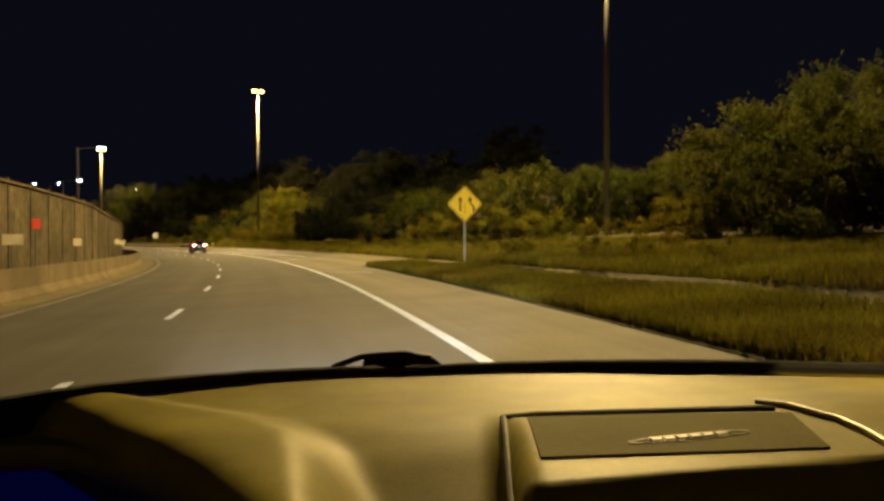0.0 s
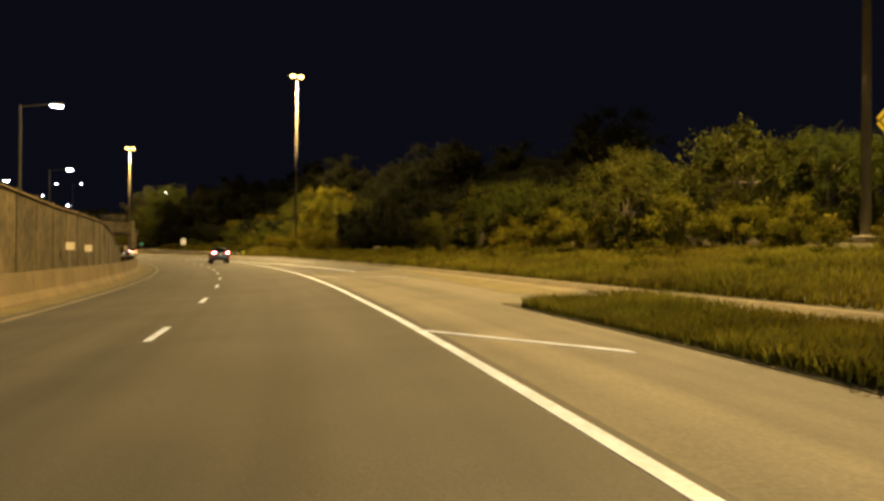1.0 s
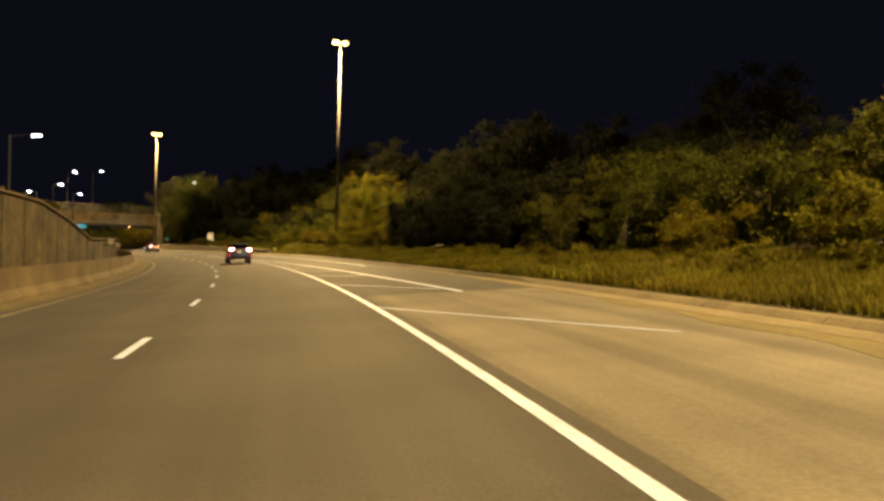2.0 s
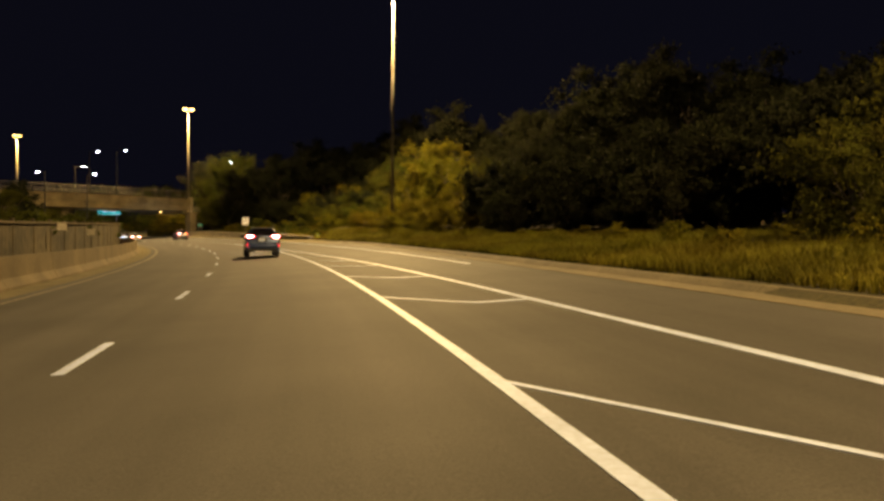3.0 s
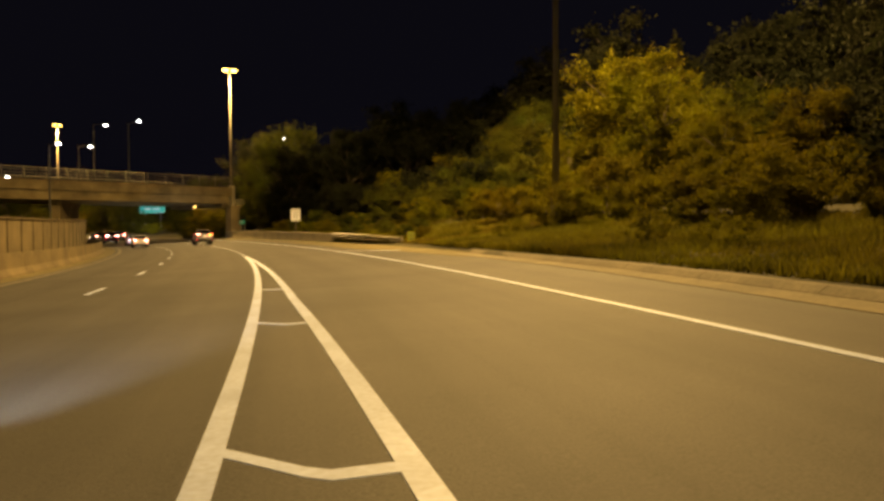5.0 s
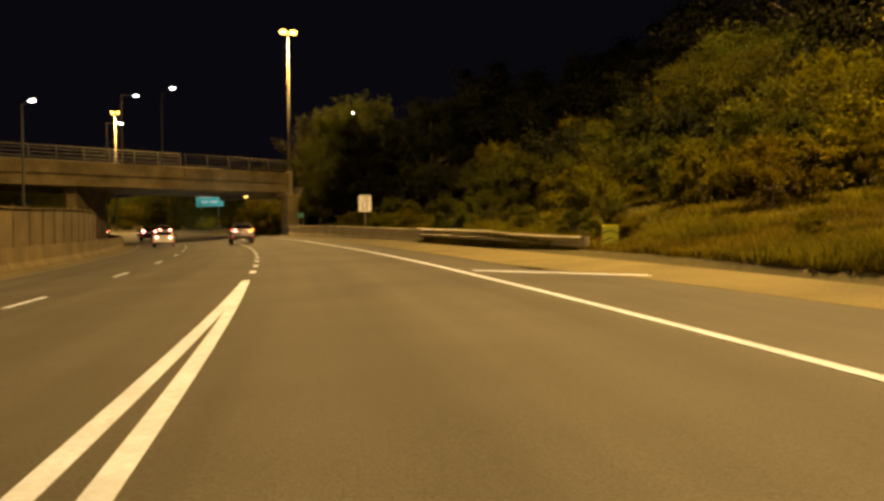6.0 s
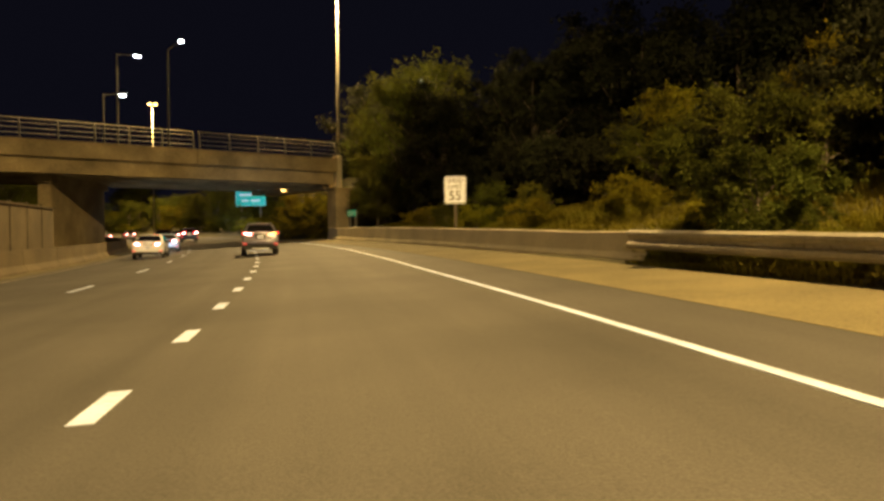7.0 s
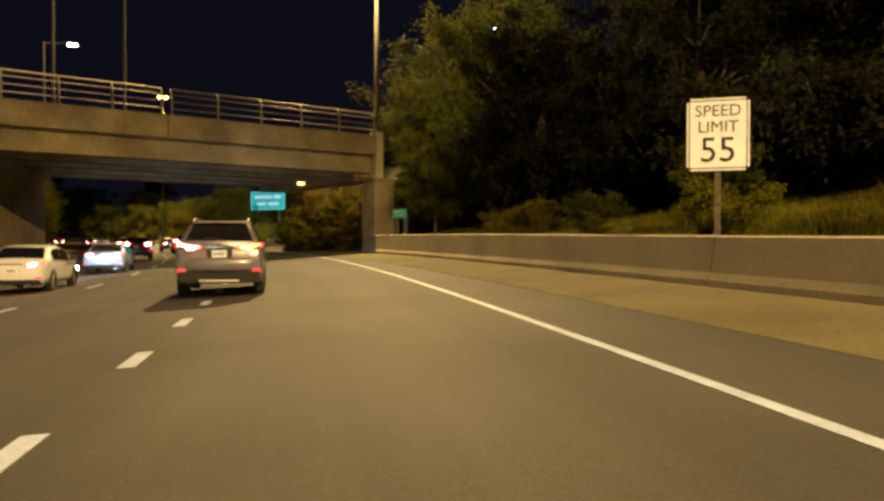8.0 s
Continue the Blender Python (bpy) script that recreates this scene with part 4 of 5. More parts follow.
for i in range(16):
    plant(SHRUBS[rnd.randrange(3)], 146 + 2.0 * i, 15.5 + rnd.uniform(-1.5, 4), rnd.uniform(0.6, 1.0))
slope = []
for i in range(70):
    h = rnd.uniform(0.0, 0.8)
    slope.append((0, 0, rnd.uniform(0.9, 1.6), BM @ Vector((2.1 + 3.0 * h, 2.4 + 0.19 * i, 0.1 + 5.0 * h))))
thicket("slope_scrub", "yellow-green scrub on the slope under the overpass", slope, M_LEAF_Y, 1100, 41)
# undergrowth and back rows that close the wood behind the barrier, shade put into their colour
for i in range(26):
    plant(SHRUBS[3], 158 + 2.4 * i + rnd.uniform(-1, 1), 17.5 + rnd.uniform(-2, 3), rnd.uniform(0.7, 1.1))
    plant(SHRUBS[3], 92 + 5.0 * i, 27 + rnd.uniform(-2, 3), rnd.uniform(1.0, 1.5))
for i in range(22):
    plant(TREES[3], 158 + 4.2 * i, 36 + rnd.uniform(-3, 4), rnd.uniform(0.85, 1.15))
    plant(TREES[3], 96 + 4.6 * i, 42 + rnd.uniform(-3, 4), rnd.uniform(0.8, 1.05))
# beyond the bridge
for i in range(16):
    plant(TREES[rnd.choice((0, 1, 3))], 244 + 8 * i, 22 + rnd.uniform(-1, 8), rnd.uniform(0.6, 0.9))
    plant(TREES[rnd.choice((0, 1, 3))], 250 + 9 * i, -26 - rnd.uniform(0, 16), rnd.uniform(0.5, 0.8))
for i in range(18):
    plant(TREES[rnd.choice((0, 1, 2))], 222 + 6 * i, -15.5 - rnd.uniform(0, 9), rnd.uniform(0.55, 0.8))
    plant(TREES[rnd.choice((0, 1, 2))], 290 + 6 * i, 12.5 + rnd.uniform(0, 5), rnd.uniform(0.5, 0.75))
    plant(SHRUBS[rnd.randrange(3)], 236 + 8 * i, 11.5 + rnd.uniform(0, 2), 1.0)
for i in range(12):
    plant(SHRUBS[rnd.randrange(2)], 144.5 + 1.6 * i, 9.0 + rnd.uniform(0, 0.9), rnd.uniform(0.22, 0.36))
for i in range(9):
    plant(SHRUBS[rnd.randrange(3)], 232 + 5 * i, 12.5 + rnd.uniform(0, 2), 1.0)
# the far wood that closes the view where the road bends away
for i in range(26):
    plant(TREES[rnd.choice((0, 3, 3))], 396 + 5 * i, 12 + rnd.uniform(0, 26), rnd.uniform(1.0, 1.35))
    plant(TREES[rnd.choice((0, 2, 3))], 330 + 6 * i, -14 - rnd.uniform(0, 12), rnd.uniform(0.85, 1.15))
# scrub on the bank at the left
bank = []
for i in range(60):
    s = -28 + 2.7 * i + rnd.uniform(-1, 1)
    bank.append((s, -12.9 - rnd.uniform(0, 1.6), rnd.uniform(0.8, 1.7) * (1.0 if s < 90 else 0.8), None))
for i in range(30):
    bank.append((84 + 2.0 * i + rnd.uniform(-1, 1), -11.9 - rnd.uniform(0, 1.2), rnd.uniform(1.3, 2.2), None))
thicket("bank_scrub", "tangled scrub on the bank behind the screen wall", bank, M_LEAF, 1100, 51)
for i in range(14):
    plant(TREES[rnd.choice((0, 3))], 118 + 6 * i, -19 - rnd.uniform(0, 8), rnd.uniform(0.25, 0.42))


def grass(name, label, count, seed, s0, s1, d0, d1, high, material=M_GRASS):
    rng = np.random.default_rng(seed)
    vs, fs = [], []
    for i in range(count):
        s = rng.uniform(s0, s1)
        lo, hi = d0(s), d1(s)
        d = lo + (hi - lo) * rng.uniform(0, 1) ** 1.3
        if noise.noise((s * 0.25, d * 0.5, 3.0)) < -0.62:
            continue
        z = max(ground_z(s, d), road_z(d) + 0.01 if 0 < d < lerp(KERB, s) else -9)
        h = high * rng.uniform(0.35, 1.0) * (0.75 + 0.5 * noise.noise((s * 0.2, d * 0.3, 7.0)))
        p = P(s, d, z - 0.02)
        a = rng.uniform(0, 2 * math.pi)
        w = 0.009 + 0.010 * rng.uniform()
        dx, dy = math.cos(a), math.sin(a)
        lean = rng.uniform(0.2, 0.85) * h
        n = len(vs)
        vs += [(p.x - dy * w, p.y + dx * w, p.z), (p.x + dy * w, p.y - dx * w, p.z), (p.x + dx * lean * 0.35 + dy * w * 0.7, p.y + dy * lean * 0.35 - dx * w * 0.7, p.z + h * 0.6), (p.x + dx * lean * 0.35 - dy * w * 0.7, p.y + dy * lean * 0.35 + dx * w * 0.7, p.z + h * 0.6), (p.x + dx * lean, p.y + dy * lean, p.z + h)]
        fs += [(n, n + 1, n + 2, n + 3), (n + 3, n + 2, n + 4)]
    me = bpy.data.meshes.new(name)
    me.from_pydata(vs, [], fs)
    me.materials.append(material)
    return tagged(new(name, me), label, "grass", kind="stuff")


grass("island_grass", "rough yellow-green grass on the strip by the shoulder", 80000, 1, -4, 37, lambda s: 2.45, lambda s: max(2.6, lerp(KERB, s) - 0.45), 0.36)
grass("verge_grass", "tall unmown grass on the verge behind the kerb", 250000, 2, 2, 136.5, lambda s: lerp(KERB, s) + 0.35, lambda s: lerp(KERB, s) + 11, 0.46)
grass("bank_grass", "rough grass on the slope behind the barrier", 130000, 3, 141, 215, lambda s: 8.3 if s > 145.5 else 9.4, lambda s: 19, 0.42)
grass("median_grass", "dry grass behind the median barrier", 30000, 4, -10, 200, lambda s: -11.0, lambda s: -14.5, 0.45)
grass("low_grass", "short worn grass round the guardrail end", 45000, 7, 134, 147, lambda s: lerp(KERB, s) + 0.34, lambda s: lerp(KERB, s) + 9.5, 0.24)
grass("rail_grass", "tall dense grass under and behind the guardrail", 26000, 6, 145.8, 163, lambda s: 8.0, lambda s: 9.2, 0.62)
grass("edge_weeds", "short dry weeds along the foot of the guardrail", 9000, 8, 144.5, 162.5, lambda s: lerp(RAIL_LINE, s) - 0.12, lambda s: lerp(RAIL_LINE, s) + 0.3, 0.24)


# ---------------------------------------------------------------- vehicles
def paint(name, color, metal=0.3):
    return surface(name, color, 0.32, metal, grain=0.03, scale=40, big=0.05, bigscale=2, coat=0.7)


M_DARKBLUE = paint("dark_blue_paint", (0.03, 0.05, 0.115), 0.55)
M_GREYPAINT = paint("grey_paint", (0.20, 0.19, 0.235), 0.4)
M_WHITEPAINT = paint("white_paint", (0.78, 0.80, 0.86), 0.0)
M_SILVER = paint("silver_blue_paint", (0.38, 0.48, 0.66), 0.3)
M_DARKRED = paint("dark_red_paint", (0.10, 0.015, 0.015))
M_GLASS = surface("tinted_glass", (0.010, 0.009, 0.010), 0.08, 0.0, grain=0.02, scale=5, coat=1.0, spec=0.8)
M_RUBBER = surface("tyre_rubber", (0.018, 0.018, 0.019), 0.85, grain=0.2, scale=30, bump=0.2)
M_TRIM = surface("black_plastic", (0.022, 0.022, 0.024), 0.6, grain=0.12, scale=30)
M_RIM = surface("alloy_rim", (0.45, 0.45, 0.46), 0.3, 0.9, grain=0.05, scale=20)
M_CHROME = surface("chrome", (0.7, 0.7, 0.7), 0.15, 1.0, grain=0.03, scale=20)
M_PLATE = surface("plate_white", (0.80, 0.86, 0.95), 0.4, grain=0.03, scale=30)
M_PLATEINK = surface("plate_ink", (0.12, 0.14, 0.35), 0.5, grain=0.03, scale=30)
# The glow stands in for light thrown back by the unlit reflectors.
M_REFLECT = glow("rear_reflector_glow", (1.0, 0.03, 0.05), 1.3)
M_HEAD = glow("head_lamp_lens", (0.95, 0.97, 1.0), 12)


def loft(bm, sections):
    """Joins half profiles (x, z) at stations y, mirrored, into a closed skin."""
    rows = []
    for y, prof in sections:
        full = [(x, z) for x, z in prof] + [(-x, z) for x, z in prof[::-1] if x > 1e-6]
        rows.append([bm.verts.new((x, y, z)) for x, z in full])
    n = len(rows[0])
    for p, q in zip(rows, rows[1:]):
        for k in range(n):
            bm.faces.new((p[k], p[(k + 1) % n], q[(k + 1) % n], q[k]))
    bm.faces.new(rows[0])
    bm.faces.new(rows[-1][::-1])


def at_table(table, y):
    for a, b in zip(table, table[1:]):
        if y <= b[0]:
            k = max(0.0, (y - a[0]) / (b[0] - a[0]))
            return tuple(u + (v - u) * k for u, v in zip(a, b))
    return table[-1]


def wheel_mesh(r, w):
    bm = bmesh.new()
    prof = [(0.62 * r, -w / 2 + 0.015), (0.9 * r, -w / 2), (0.98 * r, -w / 2 + 0.02), (r, -w / 4), (r, w / 4), (0.98 * r, w / 2 - 0.02), (0.9 * r, w / 2), (0.62 * r, w / 2 - 0.015)]
    n = 24
    rows = [[bm.verts.new((x, q * math.cos(2 * math.pi * i / n), q * math.sin(2 * math.pi * i / n))) for q, x in prof] for i in range(n)]
    for i in range(n):
        p, q = rows[i], rows[(i + 1) % n]
        for k in range(len(prof)):
            bm.faces.new((p[k], p[(k + 1) % len(prof)], q[(k + 1) % len(prof)], q[k]))
    rim = bmesh.new()
    for sx in (-1, 1):
        for k in range(5):
            a = 2 * math.pi * k / 5
            c, s = math.cos(a), math.sin(a)
            x = sx * (w / 2 - 0.035)
            pts = [(x, 0.08 * r * -s, 0.08 * r * c), (x, 0.63 * r * c - 0.16 * r * s, 0.63 * r * s + 0.16 * r * c), (x, 0.63 * r * c + 0.16 * r * s, 0.63 * r * s - 0.16 * r * c), (x, 0.08 * r * s, -0.08 * r * c)]
            flat(rim, pts, (-sx * 0.03, 0, 0))
    bmesh.ops.create_cone(rim, cap_ends=True, segments=20, radius1=0.64 * r, radius2=0.64 * r, depth=w * 0.55, matrix=Matrix.Rotation(math.pi / 2, 4, "Y"))
    return bm, rim


def car(name, m, label, spec, body_mat, brake=True, amber=False, lights=True):
    t = thing(name, m, label, "car", "cars on the highway")
    secs = []
    for y, zb, zt, w in spec["body"]:
        h = zt - zb
        secs.append((y, [(0, zb), (w * 0.84, zb), (w * 0.95, zb + 0.07), (w, zb + 0.3 * h), (w * 0.995, zb + 0.62 * h), (w * 0.965, zt - 0.05), (w * 0.90, zt), (0, zt + 0.012)]))
    bm = bmesh.new()
    loft(bm, secs)
    part("body", bm, body_mat, t, smooth=True)
    base, slope = spec["base"], spec["slope"]

    def wide(z):
        return spec["wide"] - slope * (z - base)

    cab = spec["cabin"]
    bm = bmesh.new()
    loft(bm, [(y, [(0, base - 0.1), (wide(base), base - 0.1), (wide((zt + base) / 2) + 0.012, (zt + base) / 2), (wide(zt) - 0.01, zt - 0.05), (wide(zt) - 0.10, zt), (0, zt + 0.02)]) for y, zt in cab])
    part("cabin", bm, body_mat, t, smooth=True)

    def pane(nm, y0, y1, inset, n=6):
        bm = bmesh.new()
        rows = []
        for i in range(n + 1):
            y = y0 + (y1 - y0) * i / n
            zt = at_table(cab, y)[1]
            w = wide(zt) - inset
            rows.append([bm.verts.new((x * w, y, zt + 0.028 - 0.012 * abs(x) ** 2)) for x in (-1, -0.5, 0, 0.5, 1)])
        for p, q in zip(rows, rows[1:]):
            for k in range(4):
                bm.faces.new((p[k], p[k + 1], q[k + 1], q[k]))
        r = bmesh.ops.extrude_face_region(bm, geom=bm.faces[:])
        for v in r["geom"]:
            if isinstance(v, bmesh.types.BMVert):
                v.co.z -= 0.02
        return part(nm, bm, M_GLASS, t, "dark tinted glass")

    pane("rear_window", *spec["rear_glass"], 0.12)
    pane("windscreen", *spec["front_glass"], 0.10)
    for sx in (-1, 1):
        for y0, y1 in spec["side_glass"]:
            bm = bmesh.new()
            n = 6
            lo, hi = [], []
            for i in range(n + 1):
                y = y0 + (y1 - y0) * i / n
                zt = at_table(cab, y)[1]
                z0 = at_table(spec["body"], y)[2] + 0.025
                z1 = max(z0 + 0.02, zt - 0.11)
                lo.append((sx * (wide(z0) + 0.016), y, z0))
                hi.append((sx * (wide(z1) + 0.016), y, z1))
            for i in range(n):
                flat(bm, [lo[i], lo[i + 1], hi[i + 1], hi[i]], (-sx * 0.02, 0, 0))
            part("side_window", bm, M_GLASS, t)
        # mirror
        bm = bmesh.new()
        y = spec["mirror"]
        zb = at_table(spec["body"], y)[2]
        x = spec["wide"] + 0.02
        box(bm, sx * x - 0.02, sx * x + 0.02 + sx * 0.0, y, y + 0.05, zb - 0.02, zb + 0.08, 0.01)
        box(bm, sx * (x + 0.12) - 0.11, sx * (x + 0.12) + 0.11, y - 0.03, y + 0.12, zb + 0.02, zb + 0.19, 0.03)
        part("mirror", bm, M_TRIM, t)
    # wheels
    r, ww = spec["wheel"]
    for y in spec["axles"]:
        for sx in (-1, 1):
            tyre, rim = wheel_mesh(r, ww)
            x = sx * (spec["wide"] - ww / 2 + 0.025)
            a = part("wheel", tyre, M_RUBBER, t, smooth=True)
            a.location = (x, y, r)
            part("rim", rim, M_RIM, a)
            bm = bmesh.new()
            for k in range(11):
                a0, a1 = math.pi * (k - 0.6) / 10.2, math.pi * (k + 0.42) / 10.2
                pts = [(q * math.cos(b), q * math.sin(b)) for q, b in ((r + 0.02, a0), (r + 0.075, a0), (r + 0.075, a1), (r + 0.02, a1))]
                flat(bm, [(sx * (spec["wide"] + 0.02), y + u, r + v) for u, v in pts], (-sx * 0.12, 0, 0))
            part("wheel_arch", bm, M_TRIM, t)
    # rear end
    for sx in (-1, 1):
        bm = bmesh.new()
        flat(bm, [(sx * x, y - 0.03, z) for x, y, z in spec["tail"]], (0, 0.05, 0))
        lamp = part("tail_lamp", bm, M_TAIL, t, "glowing red tail lamp")
        bm = bmesh.new()
        c = sum((Vector(p) for p in spec["tail"]), Vector()) / len(spec["tail"])
        flat(bm, [(sx * (c.x + (x - c.x) * 0.80), c.y + (y - c.y) * 0.80 - 0.034, c.z + (z - c.z) * 0.66) for x, y, z in spec["tail"]], (0, 0.01, 0))
        part("bulb", bm, M_AMBER if amber and sx > 0 else M_TAILHOT, lamp)
        x0, x1, z0, z1 = spec["reflector"]
        bm = bmesh.new()
        box(bm, min(sx * x0, sx * x1), max(sx * x0, sx * x1), -0.005, 0.12, z0, z1, 0.012)
        part("reflector", bm, M_REFLECT, t)
        bm = bmesh.new()
        y = spec["body"][-1][0] - 0.22
        w = spec["body"][-1][3]
        z = spec["body"][-1][2]
        box(bm, sx * (w + 0.06) - 0.16, sx * (w + 0.06) + 0.16, y, y + 0.14, z - 0.1, z + 0.04, 0.03)
        part("head_lamp", bm, M_HEAD, t)
    px, pz = spec["plate"]
    bm = bmesh.new()
    box(bm, px - 0.155, px + 0.155, -0.012, 0.03, pz - 0.08, pz + 0.08, 0.008)
    pl = part("number_plate", bm, M_PLATE, t, "pale rear plate")
    bm = bmesh.new()
    for k in range(6):
        box(bm, px - 0.11 + 0.038 * k, px - 0.085 + 0.038 * k, -0.016, -0.011, pz - 0.035, pz + 0.035)
    part("writing", bm, M_PLATEINK, pl)
    x, z0, z1 = spec["skirt"]
    bm = bmesh.new()
    box(bm, -x, x, -0.02, 0.25, z0, z1, 0.04)
    part("bumper_skirt", bm, M_RUBBER, t)
    if spec.get("rails"):
        # bumper that stands proud, with a shelf on top
        bm = bmesh.new()
        rows = []
        for k in range(13):
            q = -1 + 2 * k / 12
            y = -0.085 + 0.16 * abs(q) ** 3.5
            rows.append([(0.905 * q, y + o, z) for o, z in ((0.03, z1 - 0.01), (0.005, z1 + 0.06), (0.0, z1 + 0.20), (0.03, z1 + 0.27), (0.10, z1 + 0.29))])
        skin(bm, rows, (0, 0.10, 0))
        bp = part("bumper", bm, body_mat, t, smooth=True)
        bm = bmesh.new()
        box(bm, -0.42, 0.42, -0.075, 0.05, z0 + 0.015, z0 + 0.075, 0.02)
        part("skid_plate", bm, M_RIM, bp, "dull silver skid plate")
        # recess round the plate, grip bar, badge and the tailgate's lower seam
        bm = bmesh.new()
        box(bm, px - 0.27, px + 0.27, 0.004, 0.06, pz - 0.12, pz + 0.12, 0.02)
        part("plate_recess", bm, M_TRIM, t)
        bm = bmesh.new()
        box(bm, -0.05, 0.05, 0.03, 0.09, pz + 0.165, pz + 0.215, 0.015)
        part("badge", bm, M_CHROME, t)
        bm = bmesh.new()
        box(bm, -0.74, 0.74, 0.012, 0.05, z1 + 0.315, z1 + 0.328, 0.003)
        part("tailgate_seam", bm, M_RUBBER, t)
        for sx in (-1, 1):
            bm = bmesh.new()
            box(bm, sx * 0.60 - 0.055, sx * 0.60 + 0.055, 0.004, 0.05, z1 + 0.37, z1 + 0.40, 0.008)
            part("lettering_strip", bm, M_CHROME, t)
    bm = bmesh.new()
    tube(bm, (x * 0.62, -0.06, z0 - 0.01), (x * 0.62, 0.3, z0 - 0.01), 0.04, 0.04, 10)
    part("exhaust", bm, M_CHROME, t)
    bm = bmesh.new()
    zc = spec["crease"]
    box(bm, -0.32, 0.32, -0.012, 0.05, zc - 0.02, zc + 0.02, 0.01)
    part("tailgate_trim", bm, M_CHROME, t)
    if spec.get("rails"):
        for sx in (-1, 1):
            bm = bmesh.new()
            x = sx * (wide(1.7) - 0.06)
            pts = [(x, 0.55, 1.68), (x, 0.75, 1.755), (x, 2.2, 1.745), (x, 2.5, 1.67)]
            for a, b in zip(pts, pts[1:]):
                tube(bm, a, b, 0.022, 0.022, 8)
            part("roof_rail", bm, M_CHROME, t)
        bm = bmesh.new()
        zt = at_table(cab, 0.46)[1]
        box(bm, -0.58, 0.58, 0.28, 0.55, zt - 0.01, zt + 0.035, 0.015)
        part("spoiler", bm, body_mat, t)
        bm = bmesh.new()
        box(bm, -0.16, 0.16, 0.27, 0.30, zt - 0.005, zt + 0.02, 0.004)
        part("brake_light", bm, M_DARKRED, t)
        bm = bmesh.new()
        tube(bm, (0.05, 0.10, 1.27), (-0.32, 0.135, 1.33), 0.012, 0.008, 6)
        part("rear_wiper", bm, M_TRIM, t)
    return t


SUV = dict(body=[(0, 0.42, 0.86, 0.82), (0.02, 0.36, 0.96, 0.89), (0.06, 0.33, 1.12, 0.92), (0.14, 0.32, 1.2, 0.935), (0.6, 0.3, 1.19, 0.942), (2.2, 0.28, 1.13, 0.942), (3.2, 0.28, 1.08, 0.94), (3.7, 0.3, 1.06, 0.925), (4.2, 0.32, 0.99, 0.88), (4.5, 0.36, 0.9, 0.78), (4.68, 0.42, 0.76, 0.6)],
           cabin=[(0.09, 1.2), (0.2, 1.37), (0.42, 1.65), (0.7, 1.69), (1.6, 1.70), (2.4, 1.66), (2.75, 1.57), (3.2, 1.33), (3.6, 1.09)],
           base=1.05, slope=0.44, wide=0.925, rear_glass=(0.115, 0.385), front_glass=(2.72, 3.5), side_glass=((0.55, 0.95), (1.0, 1.9), (1.97, 2.95)), mirror=2.85,
           wheel=(0.36, 0.24), axles=(0.92, 3.62), tail=[(0.41, 0.05, 1.22), (0.62, 0.06, 1.10), (0.90, 0.12, 1.09), (0.93, 0.16, 1.27), (0.70, 0.09, 1.28)],
           reflector=(0.825, 0.90, 0.62, 0.80), plate=(-0.07, 1.0), skirt=(0.84, 0.31, 0.52), crease=1.12, rails=True)
CROSS = dict(SUV)
CROSS["tail"] = [(0.36, 0.05, 1.12), (0.55, 0.05, 1.05), (0.90, 0.12, 1.03), (0.93, 0.16, 1.22), (0.66, 0.09, 1.17)]
CROSS["reflector"] = (0.70, 0.88, 0.56, 0.64)
CROSS["skirt"] = (0.86, 0.33, 0.60)
CROSS["plate"] = (0.0, 0.97)
SEDAN = dict(body=[(0, 0.36, 0.80, 0.78), (0.05, 0.3, 0.98, 0.87), (0.25, 0.28, 1.02, 0.905), (0.9, 0.27, 1.0, 0.92), (2.2, 0.25, 0.95, 0.922), (3.4, 0.26, 0.92, 0.915), (4.0, 0.28, 0.86, 0.88), (4.5, 0.3, 0.78, 0.8), (4.84, 0.36, 0.66, 0.62)],
             cabin=[(0.55, 1.0), (1.0, 1.19), (1.45, 1.40), (2.0, 1.455), (2.6, 1.45), (3.0, 1.36), (3.6, 1.10), (3.95, 0.90)],
             base=0.9, slope=0.44, wide=0.905, rear_glass=(0.66, 1.38), front_glass=(2.95, 3.75), side_glass=((1.25, 2.1), (2.17, 3.15)), mirror=3.05,
             wheel=(0.33, 0.22), axles=(0.98, 3.78), tail=[(0.40, 0.0, 0.93), (0.42, 0.0, 0.80), (0.84, 0.07, 0.79), (0.87, 0.12, 0.94), (0.6, 0.03, 0.97)],
             reflector=(0.66, 0.84, 0.46, 0.51), plate=(0.0, 0.70), skirt=(0.80, 0.28, 0.44), crease=0.9)

SMALL = Matrix.Diagonal((0.9, 0.9, 0.9, 1))
car("suv", at_road(102.4, -1.6, 0.01, 0) @ SMALL, "dark blue mid-size suv with lit red tail lamps", SUV, M_DARKBLUE)
car("crossover", at_road(184.7, 0.2, 0.0, 0) @ SMALL, "grey compact crossover braking in the exit lane", CROSS, M_GREYPAINT, amber=True)
car("sedan", at_road(191.4, -5.5, 0.0, 0) @ SMALL, "white four-door sedan with lit tail lamps", SEDAN, M_WHITEPAINT)
car("sedan", at_road(204.0, -5.3, 0.0, 0) @ SMALL, "silver-blue sedan with lit tail lamps", SEDAN, M_SILVER)
car("suv", at_road(228.0, -5.8, 0.0, 0), "dark red suv with brake lamps on", SUV, M_DARKRED)
car("sedan", at_road(262.0, -2.2, 0.0, 0), "dark sedan far ahead with tail lamps lit", SEDAN, M_DARKBLUE)
car("crossover", at_road(284.0, -5.6, 0.0, 0), "grey crossover far ahead with tail lamps lit", CROSS, M_GREYPAINT)
